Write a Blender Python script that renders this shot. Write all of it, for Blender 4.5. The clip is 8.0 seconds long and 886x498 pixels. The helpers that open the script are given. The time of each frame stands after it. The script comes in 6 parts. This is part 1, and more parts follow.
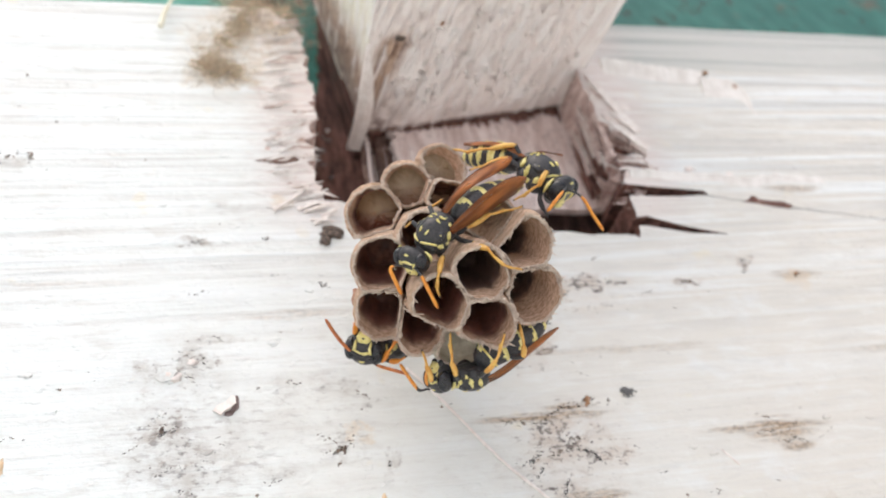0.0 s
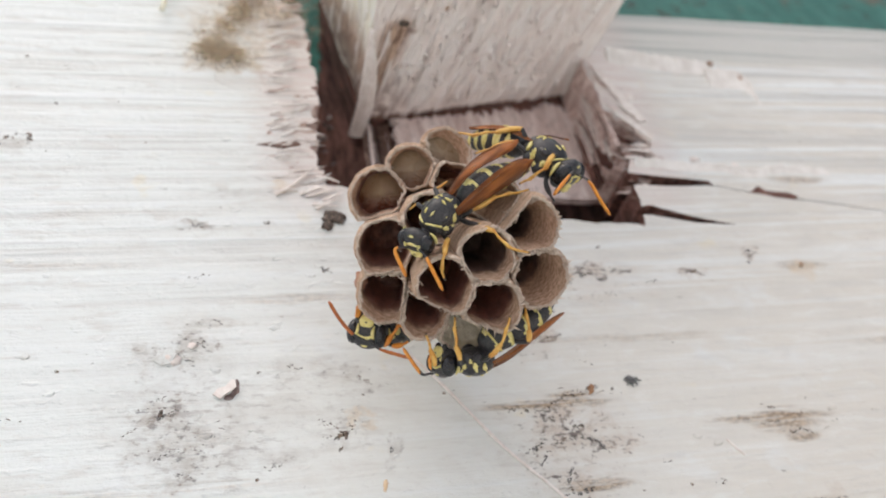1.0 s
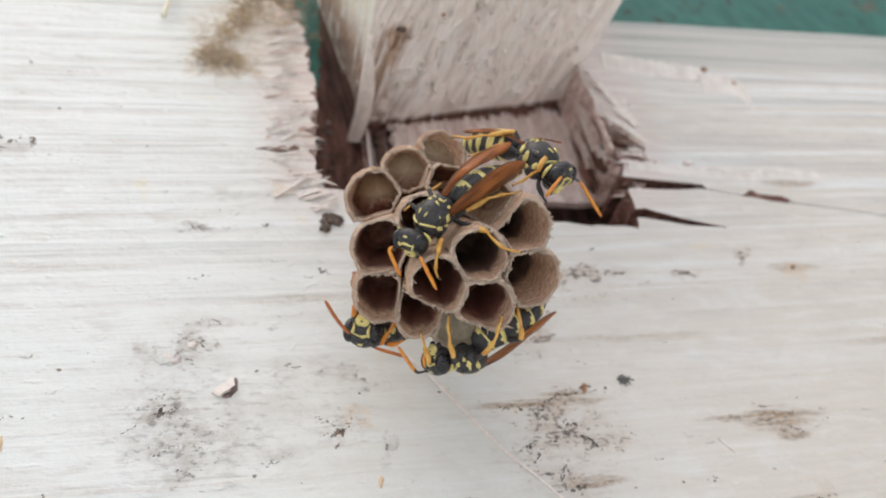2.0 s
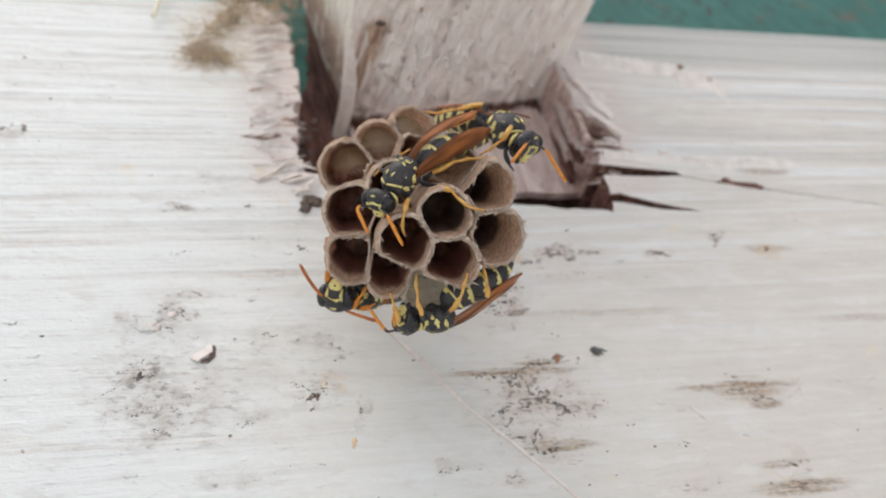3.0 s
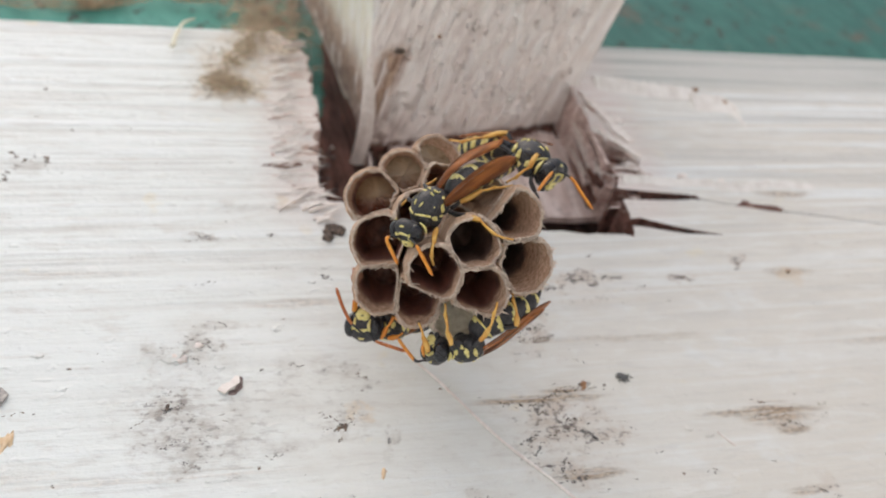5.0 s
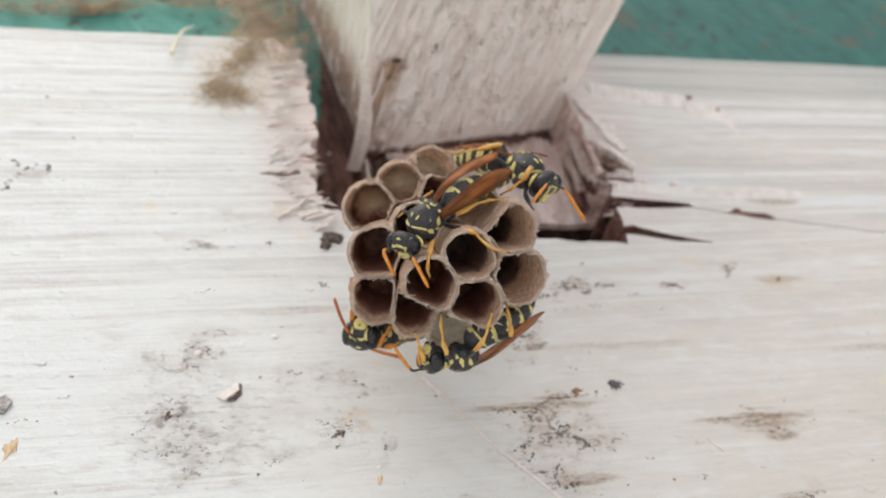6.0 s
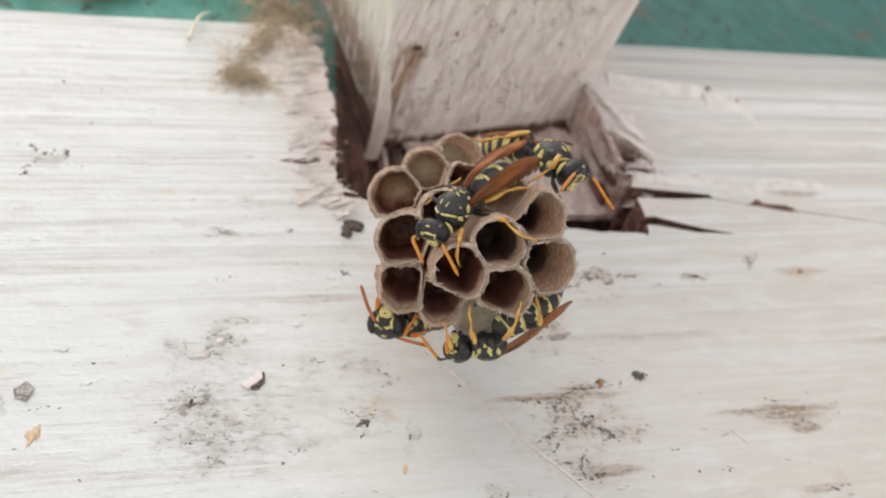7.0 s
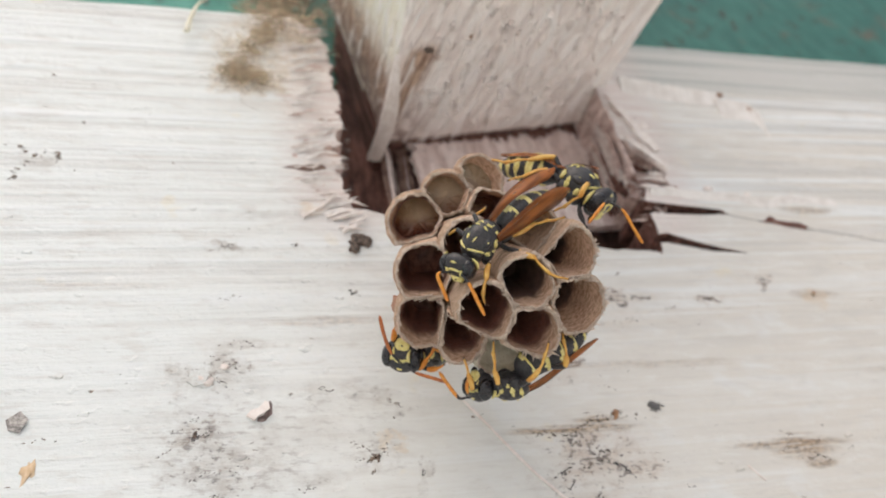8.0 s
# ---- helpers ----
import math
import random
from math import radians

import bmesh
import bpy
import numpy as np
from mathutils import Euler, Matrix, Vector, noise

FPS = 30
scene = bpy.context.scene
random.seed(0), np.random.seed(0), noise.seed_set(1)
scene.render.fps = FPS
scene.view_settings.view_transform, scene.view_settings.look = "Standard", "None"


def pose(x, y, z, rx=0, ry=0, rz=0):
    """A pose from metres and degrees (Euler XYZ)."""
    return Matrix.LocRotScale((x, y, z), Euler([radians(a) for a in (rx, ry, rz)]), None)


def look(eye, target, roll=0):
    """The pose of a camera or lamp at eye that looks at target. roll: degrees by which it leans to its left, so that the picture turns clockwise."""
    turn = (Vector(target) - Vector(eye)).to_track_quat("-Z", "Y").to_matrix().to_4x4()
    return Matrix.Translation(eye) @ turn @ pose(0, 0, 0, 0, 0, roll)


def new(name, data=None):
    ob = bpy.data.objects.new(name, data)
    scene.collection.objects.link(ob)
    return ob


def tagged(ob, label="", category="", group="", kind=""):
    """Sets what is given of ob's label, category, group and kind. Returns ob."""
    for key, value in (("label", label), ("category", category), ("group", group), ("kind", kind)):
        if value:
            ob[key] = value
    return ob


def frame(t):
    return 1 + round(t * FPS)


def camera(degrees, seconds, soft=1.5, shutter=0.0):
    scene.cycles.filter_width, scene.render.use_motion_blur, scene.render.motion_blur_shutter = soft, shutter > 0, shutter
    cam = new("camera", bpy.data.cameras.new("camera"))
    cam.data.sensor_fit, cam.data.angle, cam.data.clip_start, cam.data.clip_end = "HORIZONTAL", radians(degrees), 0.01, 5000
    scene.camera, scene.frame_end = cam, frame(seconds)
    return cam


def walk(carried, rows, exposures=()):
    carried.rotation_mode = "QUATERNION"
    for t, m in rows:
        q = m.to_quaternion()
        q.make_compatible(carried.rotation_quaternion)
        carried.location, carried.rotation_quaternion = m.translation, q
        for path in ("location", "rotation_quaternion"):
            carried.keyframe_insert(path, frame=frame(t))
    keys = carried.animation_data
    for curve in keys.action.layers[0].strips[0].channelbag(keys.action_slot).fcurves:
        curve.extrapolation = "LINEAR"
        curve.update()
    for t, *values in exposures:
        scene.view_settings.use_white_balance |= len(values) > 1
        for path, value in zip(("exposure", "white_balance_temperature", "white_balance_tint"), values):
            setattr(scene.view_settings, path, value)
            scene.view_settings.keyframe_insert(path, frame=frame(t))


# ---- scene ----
MM = 0.001
cam = camera(50.2, 8.0, soft=1.9)
cam.data.dof.use_dof = True
cam.data.dof.focus_distance = 0.093
cam.data.dof.aperture_fstop = 30.0

# seconds, place in metres, turn in degrees
PATH = [
    (0.0, -0.03202, -0.09285, -0.06950, 125.94, 10.19, -11.72),
    (0.2, -0.03205, -0.09118, -0.06906, 126.05, 10.03, -12.05),
    (0.5, -0.03282, -0.09027, -0.06932, 125.81, 9.92, -12.14),
    (0.8, -0.03333, -0.08990, -0.06984, 125.85, 9.94, -12.18),
    (1.0, -0.03254, -0.09064, -0.07003, 125.88, 9.90, -12.22),
    (2.3, -0.03184, -0.09179, -0.07424, 126.55, 9.68, -11.93),
    (2.5, -0.03106, -0.09020, -0.07740, 126.74, 9.60, -11.79),
    (2.8, -0.02907, -0.08814, -0.08118, 128.57, 9.75, -11.20),
    (3.0, -0.02870, -0.08941, -0.08165, 129.61, 9.84, -11.05),
    (3.2, -0.02982, -0.09073, -0.08270, 130.33, 9.98, -10.80),
    (3.5, -0.03143, -0.08984, -0.08265, 130.30, 10.02, -10.63),
    (4.0, -0.03096, -0.08738, -0.08235, 130.13, 10.22, -10.71),
    (4.2, -0.03140, -0.08632, -0.08212, 130.04, 10.37, -10.65),
    (4.5, -0.03124, -0.08856, -0.08034, 130.36, 10.26, -10.56),
    (4.7, -0.03124, -0.08880, -0.08030, 130.90, 10.26, -10.56),
    (5.8, -0.03182, -0.09225, -0.08019, 130.42, 10.26, -10.70),
    (6.0, -0.03182, -0.09225, -0.08019, 130.39, 10.26, -10.90),
    (6.2, -0.03239, -0.09231, -0.08028, 130.26, 10.17, -10.96),
    (6.5, -0.03362, -0.09235, -0.07971, 130.19, 10.16, -10.99),
    (6.8, -0.03421, -0.09104, -0.08060, 130.17, 10.18, -11.09),
    (7.0, -0.03486, -0.09040, -0.07937, 129.93, 10.11, -11.39),
    (7.2, -0.03454, -0.09116, -0.07892, 129.81, 10.00, -11.51),
    (7.5, -0.03431, -0.09088, -0.07712, 129.34, 10.03, -11.96),
    (7.8, -0.03749, -0.08955, -0.07303, 128.16, 10.22, -13.06),
    (8.0, -0.03919, -0.09031, -0.06933, 126.87, 10.20, -14.09),
]
EXPOSURE = [(0.0, -0.23, 6420, 10), (0.2, -0.37, 6430, 10), (0.3, -0.40, 6440, 10), (0.6, -0.47, 6450, 10), (1.2, -0.54, 6460, 10), (2.4, -0.63, 6520, 10), (2.5, -0.66, 6500, 10), (2.7, -0.73, 6480, 10), (2.9, -0.66, 6450, 10), (3.2, -0.59, 6400, 10), (3.7, -0.57, 6380, 10), (4.1, -0.66, 6390, 10), (4.7, -0.63, 6460, 10), (6.0, -0.56, 6580, 10), (8.0, -0.56, 6660, 10)]
walk(cam, [(t, pose(x, y, z, a, b, c)) for t, x, y, z, a, b, c in PATH], EXPOSURE)

# ---------------------------------------------------------------- light
world = bpy.data.worlds.new("sky")
scene.world = world
world.use_nodes = True
wn = world.node_tree
sky = wn.nodes.new("ShaderNodeTexSky")
sky.sky_type = "NISHITA"
sky.sun_disc = False
sky.sun_elevation = radians(61.0)
sky.sun_rotation = radians(213.7)
sky.dust_density = 6.0
sky.air_density = 0.7
sky.ozone_density = 0.4
wn.nodes["Background"].inputs[1].default_value = 0.15
wn.links.new(sky.outputs[0], wn.nodes["Background"].inputs[0])

sun = bpy.data.lights.new("sun", "SUN")
sun.energy = 2.42
sun.angle = radians(125)
sun.color = (0.955, 0.98, 1.0)
new("sun", sun).matrix_world = look((-0.5, -0.75, 1.63), (0, 0, 0))


# ---------------------------------------------------------------- material tools
class Nodes:
    """A node tree that is written as nested calls."""

    def __init__(self, name):
        self.mat = bpy.data.materials.new(name)
        self.mat.use_nodes = True
        self.tree = self.mat.node_tree
        self.bsdf = self.tree.nodes["Principled BSDF"]

    def put(self, socket, value):
        if isinstance(value, bpy.types.NodeSocket):
            self.tree.links.new(value, socket)
        elif isinstance(value, (tuple, list)) and len(value) == 3 and socket.type == "RGBA":
            socket.default_value = (*value, 1)
        else:
            socket.default_value = value

    def at(self, scale=(1, 1, 1), turn=(0, 0, 0)):
        """Object coordinates in millimetres, turned and then stretched."""
        co = self.tree.nodes.new("ShaderNodeTexCoord").outputs["Object"]
        if any(turn):
            spin = self.tree.nodes.new("ShaderNodeMapping")
            self.put(spin.inputs[0], co)
            spin.inputs["Rotation"].default_value = [radians(a) for a in turn]
            co = spin.outputs[0]
        m = self.tree.nodes.new("ShaderNodeMapping")
        self.put(m.inputs[0], co)
        m.inputs["Scale"].default_value = [s / MM for s in scale]
        return m.outputs[0]

    def noise(self, where, scale=1.0, detail=4.0, rough=0.55, distortion=0.0):
        n = self.tree.nodes.new("ShaderNodeTexNoise")
        self.put(n.inputs["Vector"], where)
        n.inputs["Scale"].default_value = scale
        n.inputs["Detail"].default_value = detail
        n.inputs["Roughness"].default_value = rough
        n.inputs["Distortion"].default_value = distortion
        return n.outputs[0]

    def cells(self, where, scale=1.0):
        n = self.tree.nodes.new("ShaderNodeTexVoronoi")
        self.put(n.inputs["Vector"], where)
        n.inputs["Scale"].default_value = scale
        return n.outputs[0]

    def xyz(self, where):
        n = self.tree.nodes.new("ShaderNodeSeparateXYZ")
        self.put(n.inputs[0], where)
        return n.outputs

    def math(self, op, a, b=0.0, c=0.0, clamp=False):
        n = self.tree.nodes.new("ShaderNodeMath")
        n.operation, n.use_clamp = op, clamp
        for s, v in zip(n.inputs, (a, b, c)):
            self.put(s, v)
        return n.outputs[0]

    def ramp(self, fac, lo, hi, to0=0.0, to1=1.0):
        n = self.tree.nodes.new("ShaderNodeMapRange")
        n.interpolation_type = "SMOOTHSTEP"
        for s, v in zip(n.inputs, (fac, lo, hi, to0, to1)):
            self.put(s, v)
        return n.outputs[0]

    def mix(self, fac, a, b, blend="MIX"):
        n = self.tree.nodes.new("ShaderNodeMix")
        n.data_type, n.blend_type = "RGBA", blend
        self.put(n.inputs[0], fac)
        self.put(n.inputs[6], a)
        self.put(n.inputs[7], b)
        return n.outputs[2]

    def random(self):
        return self.tree.nodes.new("ShaderNodeObjectInfo").outputs["Random"]

    def bump(self, height, distance, strength=1.0, base=None):
        n = self.tree.nodes.new("ShaderNodeBump")
        n.inputs["Strength"].default_value = strength
        n.inputs["Distance"].default_value = distance * MM
        self.put(n.inputs["Height"], height)
        if base is not None:
            self.put(n.inputs["Normal"], base)
        return n.outputs[0]

    def done(self, color, rough=0.6, normal=None, **more):
        self.put(self.bsdf.inputs["Base Color"], color)
        self.put(self.bsdf.inputs["Roughness"], rough)
        if normal is not None:
            self.put(self.bsdf.inputs["Normal"], normal)
        for key, value in more.items():
            self.put(self.bsdf.inputs[key.replace("_", " ")], value)
        return self.mat


def stain_mask(n, x, z, spots):
    """Union of soft patches: centre x, z, half width, half height, strength."""
    total = None
    for cx, cz, rx, rz, k in spots:
        dx = n.math("MULTIPLY", n.math("SUBTRACT", x, cx), 1 / rx)
        dz = n.math("MULTIPLY", n.math("SUBTRACT", z, cz), 1 / rz)
        r = n.math("ADD", n.math("MULTIPLY", dx, dx), n.math("MULTIPLY", dz, dz))
        m = n.ramp(r, 1.5, 0.0, 0.0, k)
        total = m if total is None else n.math("MAXIMUM", total, m)
    return total


def board_paint():
    """Old white paint over grooved wood: painted grey and bluish relief shading, smudges, flecks."""
    n = Nodes("white_paint")
    at = n.at()
    x, y, z = n.xyz(at)
    sway = n.math("MULTIPLY", n.math("SUBTRACT", n.noise(n.at((0.02, 1, 0.05)), 1.0, 2), 0.5), 5.0)
    groove = n.noise(n.at((0.009, 1, 0.50), (0, 1.2, 0)), 1.0, 2, 0.45)
    brush = n.noise(n.at((0.022, 1, 1.15), (0, 1.2, 0)), 1.0, 3, 0.55)
    groove = n.math("ADD", n.math("MULTIPLY", groove, 0.62), n.math("MULTIPLY", brush, 0.38))
    grain = n.noise(n.at((0.045, 1, 1.0)), 1.0, 5, 0.6)
    fine = n.noise(n.at((0.16, 1, 2.6)), 1.0, 4, 0.65)
    broad = n.noise(at, 0.045, 4)
    cloud = n.noise(n.at((0.5, 1, 1)), 0.13, 4, 0.6, 0.6)
    mottle = n.noise(at, 0.45, 5, 0.7)
    speck = n.noise(n.at((0.55, 1, 1)), 2.2, 4, 0.7)
    upper = n.ramp(n.math("ADD", z, sway), -20, 14, 0.30, 1.0)
    # brightness falling off to the right is put into the base colour
    tint = n.math("ADD", n.math("MULTIPLY", n.math("SUBTRACT", broad, 0.5), 40.0), x)
    base = n.mix(n.ramp(tint, -50, 45), (0.745, 0.79, 0.785), (0.66, 0.634, 0.58))
    base = n.mix(n.ramp(cloud, 0.50, 0.70, 0, 0.40), base, (0.61, 0.595, 0.555))
    base = n.mix(n.ramp(cloud, 0.46, 0.30, 0, 0.45), base, (0.745, 0.785, 0.80))
    # relief shading put into the colour: grey in the grooves, bluish ridges between them
    broken = n.ramp(n.noise(n.at((0.05, 1, 0.16)), 1.0, 3, 0.6), 0.34, 0.58, 0.25, 1.0)
    low = n.math("MULTIPLY", n.ramp(groove, 0.505, 0.60), n.math("MULTIPLY", upper, n.math("MULTIPLY", broken, 0.58)))
    base = n.mix(low, base, n.mix(n.ramp(grain, 0.35, 0.65), (0.48, 0.49, 0.485), (0.63, 0.615, 0.585)))
    high = n.math("MULTIPLY", n.ramp(groove, 0.49, 0.40), n.math("MULTIPLY", upper, 0.75))
    base = n.mix(high, base, (0.775, 0.815, 0.83))
    base = n.mix(n.ramp(grain, 0.55, 0.76, 0.0, 0.22), base, (0.52, 0.515, 0.49))
    base = n.mix(n.ramp(fine, 0.64, 0.84, 0.0, 0.18), base, (0.53, 0.50, 0.45))
    crisp = n.noise(n.at((0.055, 1, 2.3), (0, 1.0, 0)), 1.0, 5, 0.62)
    base = n.mix(n.math("MULTIPLY", n.ramp(crisp, 0.51, 0.66), n.math("MULTIPLY", upper, 0.30)), base, (0.49, 0.485, 0.47))
    base = n.mix(n.math("MULTIPLY", n.ramp(crisp, 0.47, 0.36), n.math("MULTIPLY", upper, 0.45)), base, (0.79, 0.815, 0.82))
    # thin dabs of old brushwork
    dab = n.noise(n.at((0.20, 1, 0.85), (0, -2, 0)), 0.8, 4, 0.6, 0.5)
    base = n.mix(n.ramp(dab, 0.54, 0.67, 0.0, 0.40), base, (0.57, 0.56, 0.53))
    base = n.mix(n.ramp(dab, 0.46, 0.34, 0.0, 0.3), base, (0.785, 0.81, 0.80))
    base = n.mix(n.ramp(mottle, 0.58, 0.78, 0.0, 0.30), base, (0.56, 0.52, 0.47))
    base = n.mix(n.math("MULTIPLY", n.ramp(speck, 0.62, 0.74), n.ramp(cloud, 0.36, 0.62, 0.1, 0.6)), base, (0.42, 0.395, 0.37))
    ochre = n.ramp(n.noise(n.at((0.8, 1, 1)), 0.19, 3, 0.5), 0.66, 0.74, 0.0, 0.35)
    base = n.mix(ochre, base, (0.74, 0.66, 0.47))
    # grey weathered top strip on one side of the notch
    strip = n.math("MULTIPLY", n.ramp(n.math("ADD", z, n.math("MULTIPLY", grain, 3)), 35.5, 38.5), n.ramp(x, 26, 34))
    band = n.noise(n.at((0.010, 1, 0.62)), 1.0, 4, 0.55)
    base = n.mix(n.math("MULTIPLY", strip, 0.85), base, n.mix(n.ramp(band, 0.38, 0.62), (0.36, 0.385, 0.37), (0.62, 0.615, 0.58)))
    far = n.math("MULTIPLY", n.ramp(x, 30, 52), n.ramp(z, 4, 20))
    base = n.mix(n.math("MULTIPLY", far, n.ramp(band, 0.49, 0.60, 0, 0.75)), base, (0.50, 0.50, 0.48))
    # bare pinkish wood near the torn edges of the notch
    d1 = n.ramp(n.math("ABSOLUTE", n.math("SUBTRACT", x, -15)), 10, 0)
    d2 = n.ramp(n.math("ABSOLUTE", n.math("SUBTRACT", x, 31)), 9, 0)
    torn = n.math("MULTIPLY", n.math("MAXIMUM", d1, d2), n.ramp(z, 1, 12))
    torn = n.math("MULTIPLY", torn, n.ramp(n.math("ADD", fine, n.math("MULTIPLY", grain, 0.7)), 0.66, 0.98), clamp=True)
    base = n.mix(torn, base, n.mix(fine, (0.30, 0.20, 0.17), (0.64, 0.52, 0.48)))
    pink = n.math("MULTIPLY", n.math("MAXIMUM", d1, d2), n.ramp(z, 0, 10, 0, 0.55))
    base = n.mix(pink, base, (0.80, 0.735, 0.705))
    # bare brown wood in long flecks beside the torn edge
    fleck = n.ramp(n.noise(n.at((0.16, 1, 0.55)), 1.0, 4, 0.6), 0.585, 0.64)
    base = n.mix(n.math("MULTIPLY", fleck, n.math("MULTIPLY", d1, n.ramp(z, 6, 14, 0, 1.3)), clamp=True), base, n.mix(fine, (0.30, 0.19, 0.15), (0.50, 0.37, 0.31)))
    # smudges with uneven outlines
    wx = n.math("ADD", x, n.math("MULTIPLY", n.math("SUBTRACT", n.noise(at, 0.28, 5, 0.65), 0.5), 11.0))
    wz = n.math("ADD", z, n.math("MULTIPLY", n.math("SUBTRACT", n.noise(n.at((0.8, 1, 1.5)), 0.33, 5, 0.65), 0.5), 7.0))
    smudge_shade_west = [
        # the patch at -32.0, -17.0 paints the shaded side of the paint lump
        (-28.7, -12.2, 3.0, 1.3, 0.8), (-31.0, -14.5, 2.6, 1.6, 0.9), (-32.0, -17.0, 1.6, 1.8, 0.8), (-36.0, -17.0, 0.9, 3.5, 0.6),
        (-35.0, -22.5, 3.0, 1.8, 1.0), (-36.6, -27.0, 1.0, 4.0, 0.5), (-31.5, -26.5, 6.5, 4.6, 0.7), (-32.5, -20.5, 8.0, 9.0, 0.32), (-20.0, -22.0, 9.0, 5.0, 0.22),
        (-32.4, -29.8, 3.0, 1.2, 0.7), (-15.9, -25.8, 2.0, 2.4, 0.75), (-11.0, -28.4, 0.8, 2.6, 0.6),
        (-18.5, -18.6, 5.0, 1.4, 0.45), (-13.4, -20.0, 2.2, 2.2, 0.6), (-23.0, 7.0, 7.0, 0.9, 0.4),
        (-30.1, 2.0, 1.5, 0.9, 0.9), (-22.0, 2.2, 1.2, 0.8, 0.5), (-52.0, 15.0, 2.4, 2.0, 0.5),
        (-55.0, -22.0, 1.6, 1.6, 0.7), (-22.0, -28.0, 5.0, 1.2, 0.4), (-25.0, -36.0, 5.0, 1.4, 0.45),
    ]
    smudge_shade_east = [
        (10.0, -27.0, 5.5, 4.0, 1.0), (9.0, -29.5, 9.0, 7.5, 0.4), (18.0, -8.0, 9.0, 3.5, 0.35), (5.0, -29.4, 3.0, 1.6, 0.8), (8.5, -34.0, 2.8, 1.8, 0.9), (-2.0, -36.0, 2.6, 1.2, 0.6),
        (38.8, -39.6, 2.6, 3.2, 0.5), (17.5, -6.4, 4.6, 1.5, 0.9), (22.3, -6.2, 2.2, 1.0, 0.9),
        # the smudge at 8.6, -15.2 paints the low wasp's wing shadow
        (33.0, -6.5, 1.8, 1.2, 1.0), (8.6, -15.2, 3.0, 1.4, 1.0), (9.6, -12.8, 3.4, 2.4, 1.0), (37.5, -28.4, 3.0, 1.4, 0.9),
        (14.0, -7.0, 2.0, 1.4, 0.9), (42.2, -3.5, 1.6, 1.5, 0.9), (8.0, -18.0, 4.0, 1.6, 0.35), (4.4, -38.0, 2.0, 1.0, 0.6),
        (14.8, -29.6, 1.6, 1.4, 1.0), (26.0, -40.0, 5.0, 1.0, 0.4), (56.0, -36.0, 4.0, 1.0, 0.4),
    ]
    streak = [
        (36.8, -28.1, 4.6, 1.9, 1.0), (35.5, -27.7, 9.0, 0.6, 0.8), (38.5, -30.3, 2.4, 0.8, 0.8), (7.5, -24.2, 8.5, 0.7, 0.9),
        (11.0, -23.2, 3.6, 0.6, 1.0), (38.8, -41.4, 6.5, 1.0, 1.0), (37.0, -38.4, 3.0, 0.6, 0.7), (49.4, -5.6, 4.0, 1.0, 0.8),
        (10.5, -34.3, 4.5, 0.8, 0.9), (-20.0, -9.0, 9.0, 0.7, 0.4), (60.0, -18.0, 9.0, 0.7, 0.35),
        (20.0, -16.0, 16.0, 0.7, 0.35), (56.0, 9.8, 5.0, 0.8, 0.8), (-35.0, -31.0, 14.0, 0.7, 0.35),
        (-50.0, -4.0, 14.0, 0.7, 0.3), (-60.0, -30.0, 16.0, 0.7, 0.35), (66.0, -34.0, 16.0, 0.7, 0.35),
    ]
    grit = n.math("ADD", n.math("MULTIPLY", n.noise(n.at((0.5, 1, 1)), 0.75, 4, 0.6), 0.45), n.math("MULTIPLY", n.noise(n.at((0.62, 1, 1)), 1.9, 3, 0.6), 0.62))
    torn_up = n.ramp(n.noise(n.at((0.55, 1, 1)), 0.36, 5, 0.7), 0.34, 0.58, 0.10, 1.0)
    m1 = n.math("MULTIPLY", stain_mask(n, wx, wz, smudge_shade_west + smudge_shade_east), torn_up)
    warm = n.ramp(x, -12, 6)
    fill = n.math("MULTIPLY", n.ramp(mottle, 0.25, 0.68, 0.35, 1.25), n.ramp(warm, 0.0, 1.0, 1.0, 0.72))
    base = n.mix(n.math("MULTIPLY", m1, fill, clamp=True), base, n.mix(warm, (0.47, 0.455, 0.425), (0.545, 0.465, 0.395)))
    dots = n.ramp(n.math("ADD", grit, n.math("MULTIPLY", m1, 0.14)), 0.625, 0.735)
    base = n.mix(n.math("MULTIPLY", dots, n.math("MULTIPLY", n.math("MULTIPLY", m1, 2.2, clamp=True), n.ramp(warm, 0.0, 1.0, 0.8, 1.0))), base, n.mix(n.ramp(mottle, 0.4, 0.62), n.mix(warm, (0.15, 0.15, 0.155), (0.10, 0.085, 0.08)), (0.30, 0.26, 0.23)))
    # thin scatter of faint flecks along the brush marks
    thin = stain_mask(n, wx, wz, [(-30.0, -25.0, 11.0, 7.5, 1.0), (-18.0, -20.0, 10.0, 4.0, 0.7), (9.0, -29.0, 10.0, 7.0, 0.6), (-15.9, -26.0, 3.2, 2.6, 1.0)])
    flecks = n.ramp(n.noise(n.at((0.36, 1, 1.1), (0, -4, 0)), 1.15, 4, 0.65), 0.52, 0.66, 0.0, 0.6)
    base = n.mix(n.math("MULTIPLY", thin, flecks), base, n.mix(warm, (0.36, 0.345, 0.335), (0.38, 0.31, 0.26)))
    m2 = stain_mask(n, n.math("ADD", n.math("MULTIPLY", x, 0.6), n.math("MULTIPLY", wx, 0.4)), n.math("ADD", n.math("MULTIPLY", z, 0.8), n.math("MULTIPLY", wz, 0.2)), streak)
    lines = n.ramp(n.math("ADD", n.math("MULTIPLY", grain, 0.55), n.math("MULTIPLY", fine, 0.6)), 0.45, 0.66)
    base = n.mix(n.math("MULTIPLY", m2, lines), base, n.mix(n.ramp(speck, 0.4, 0.6), (0.14, 0.095, 0.06), (0.48, 0.36, 0.245)))
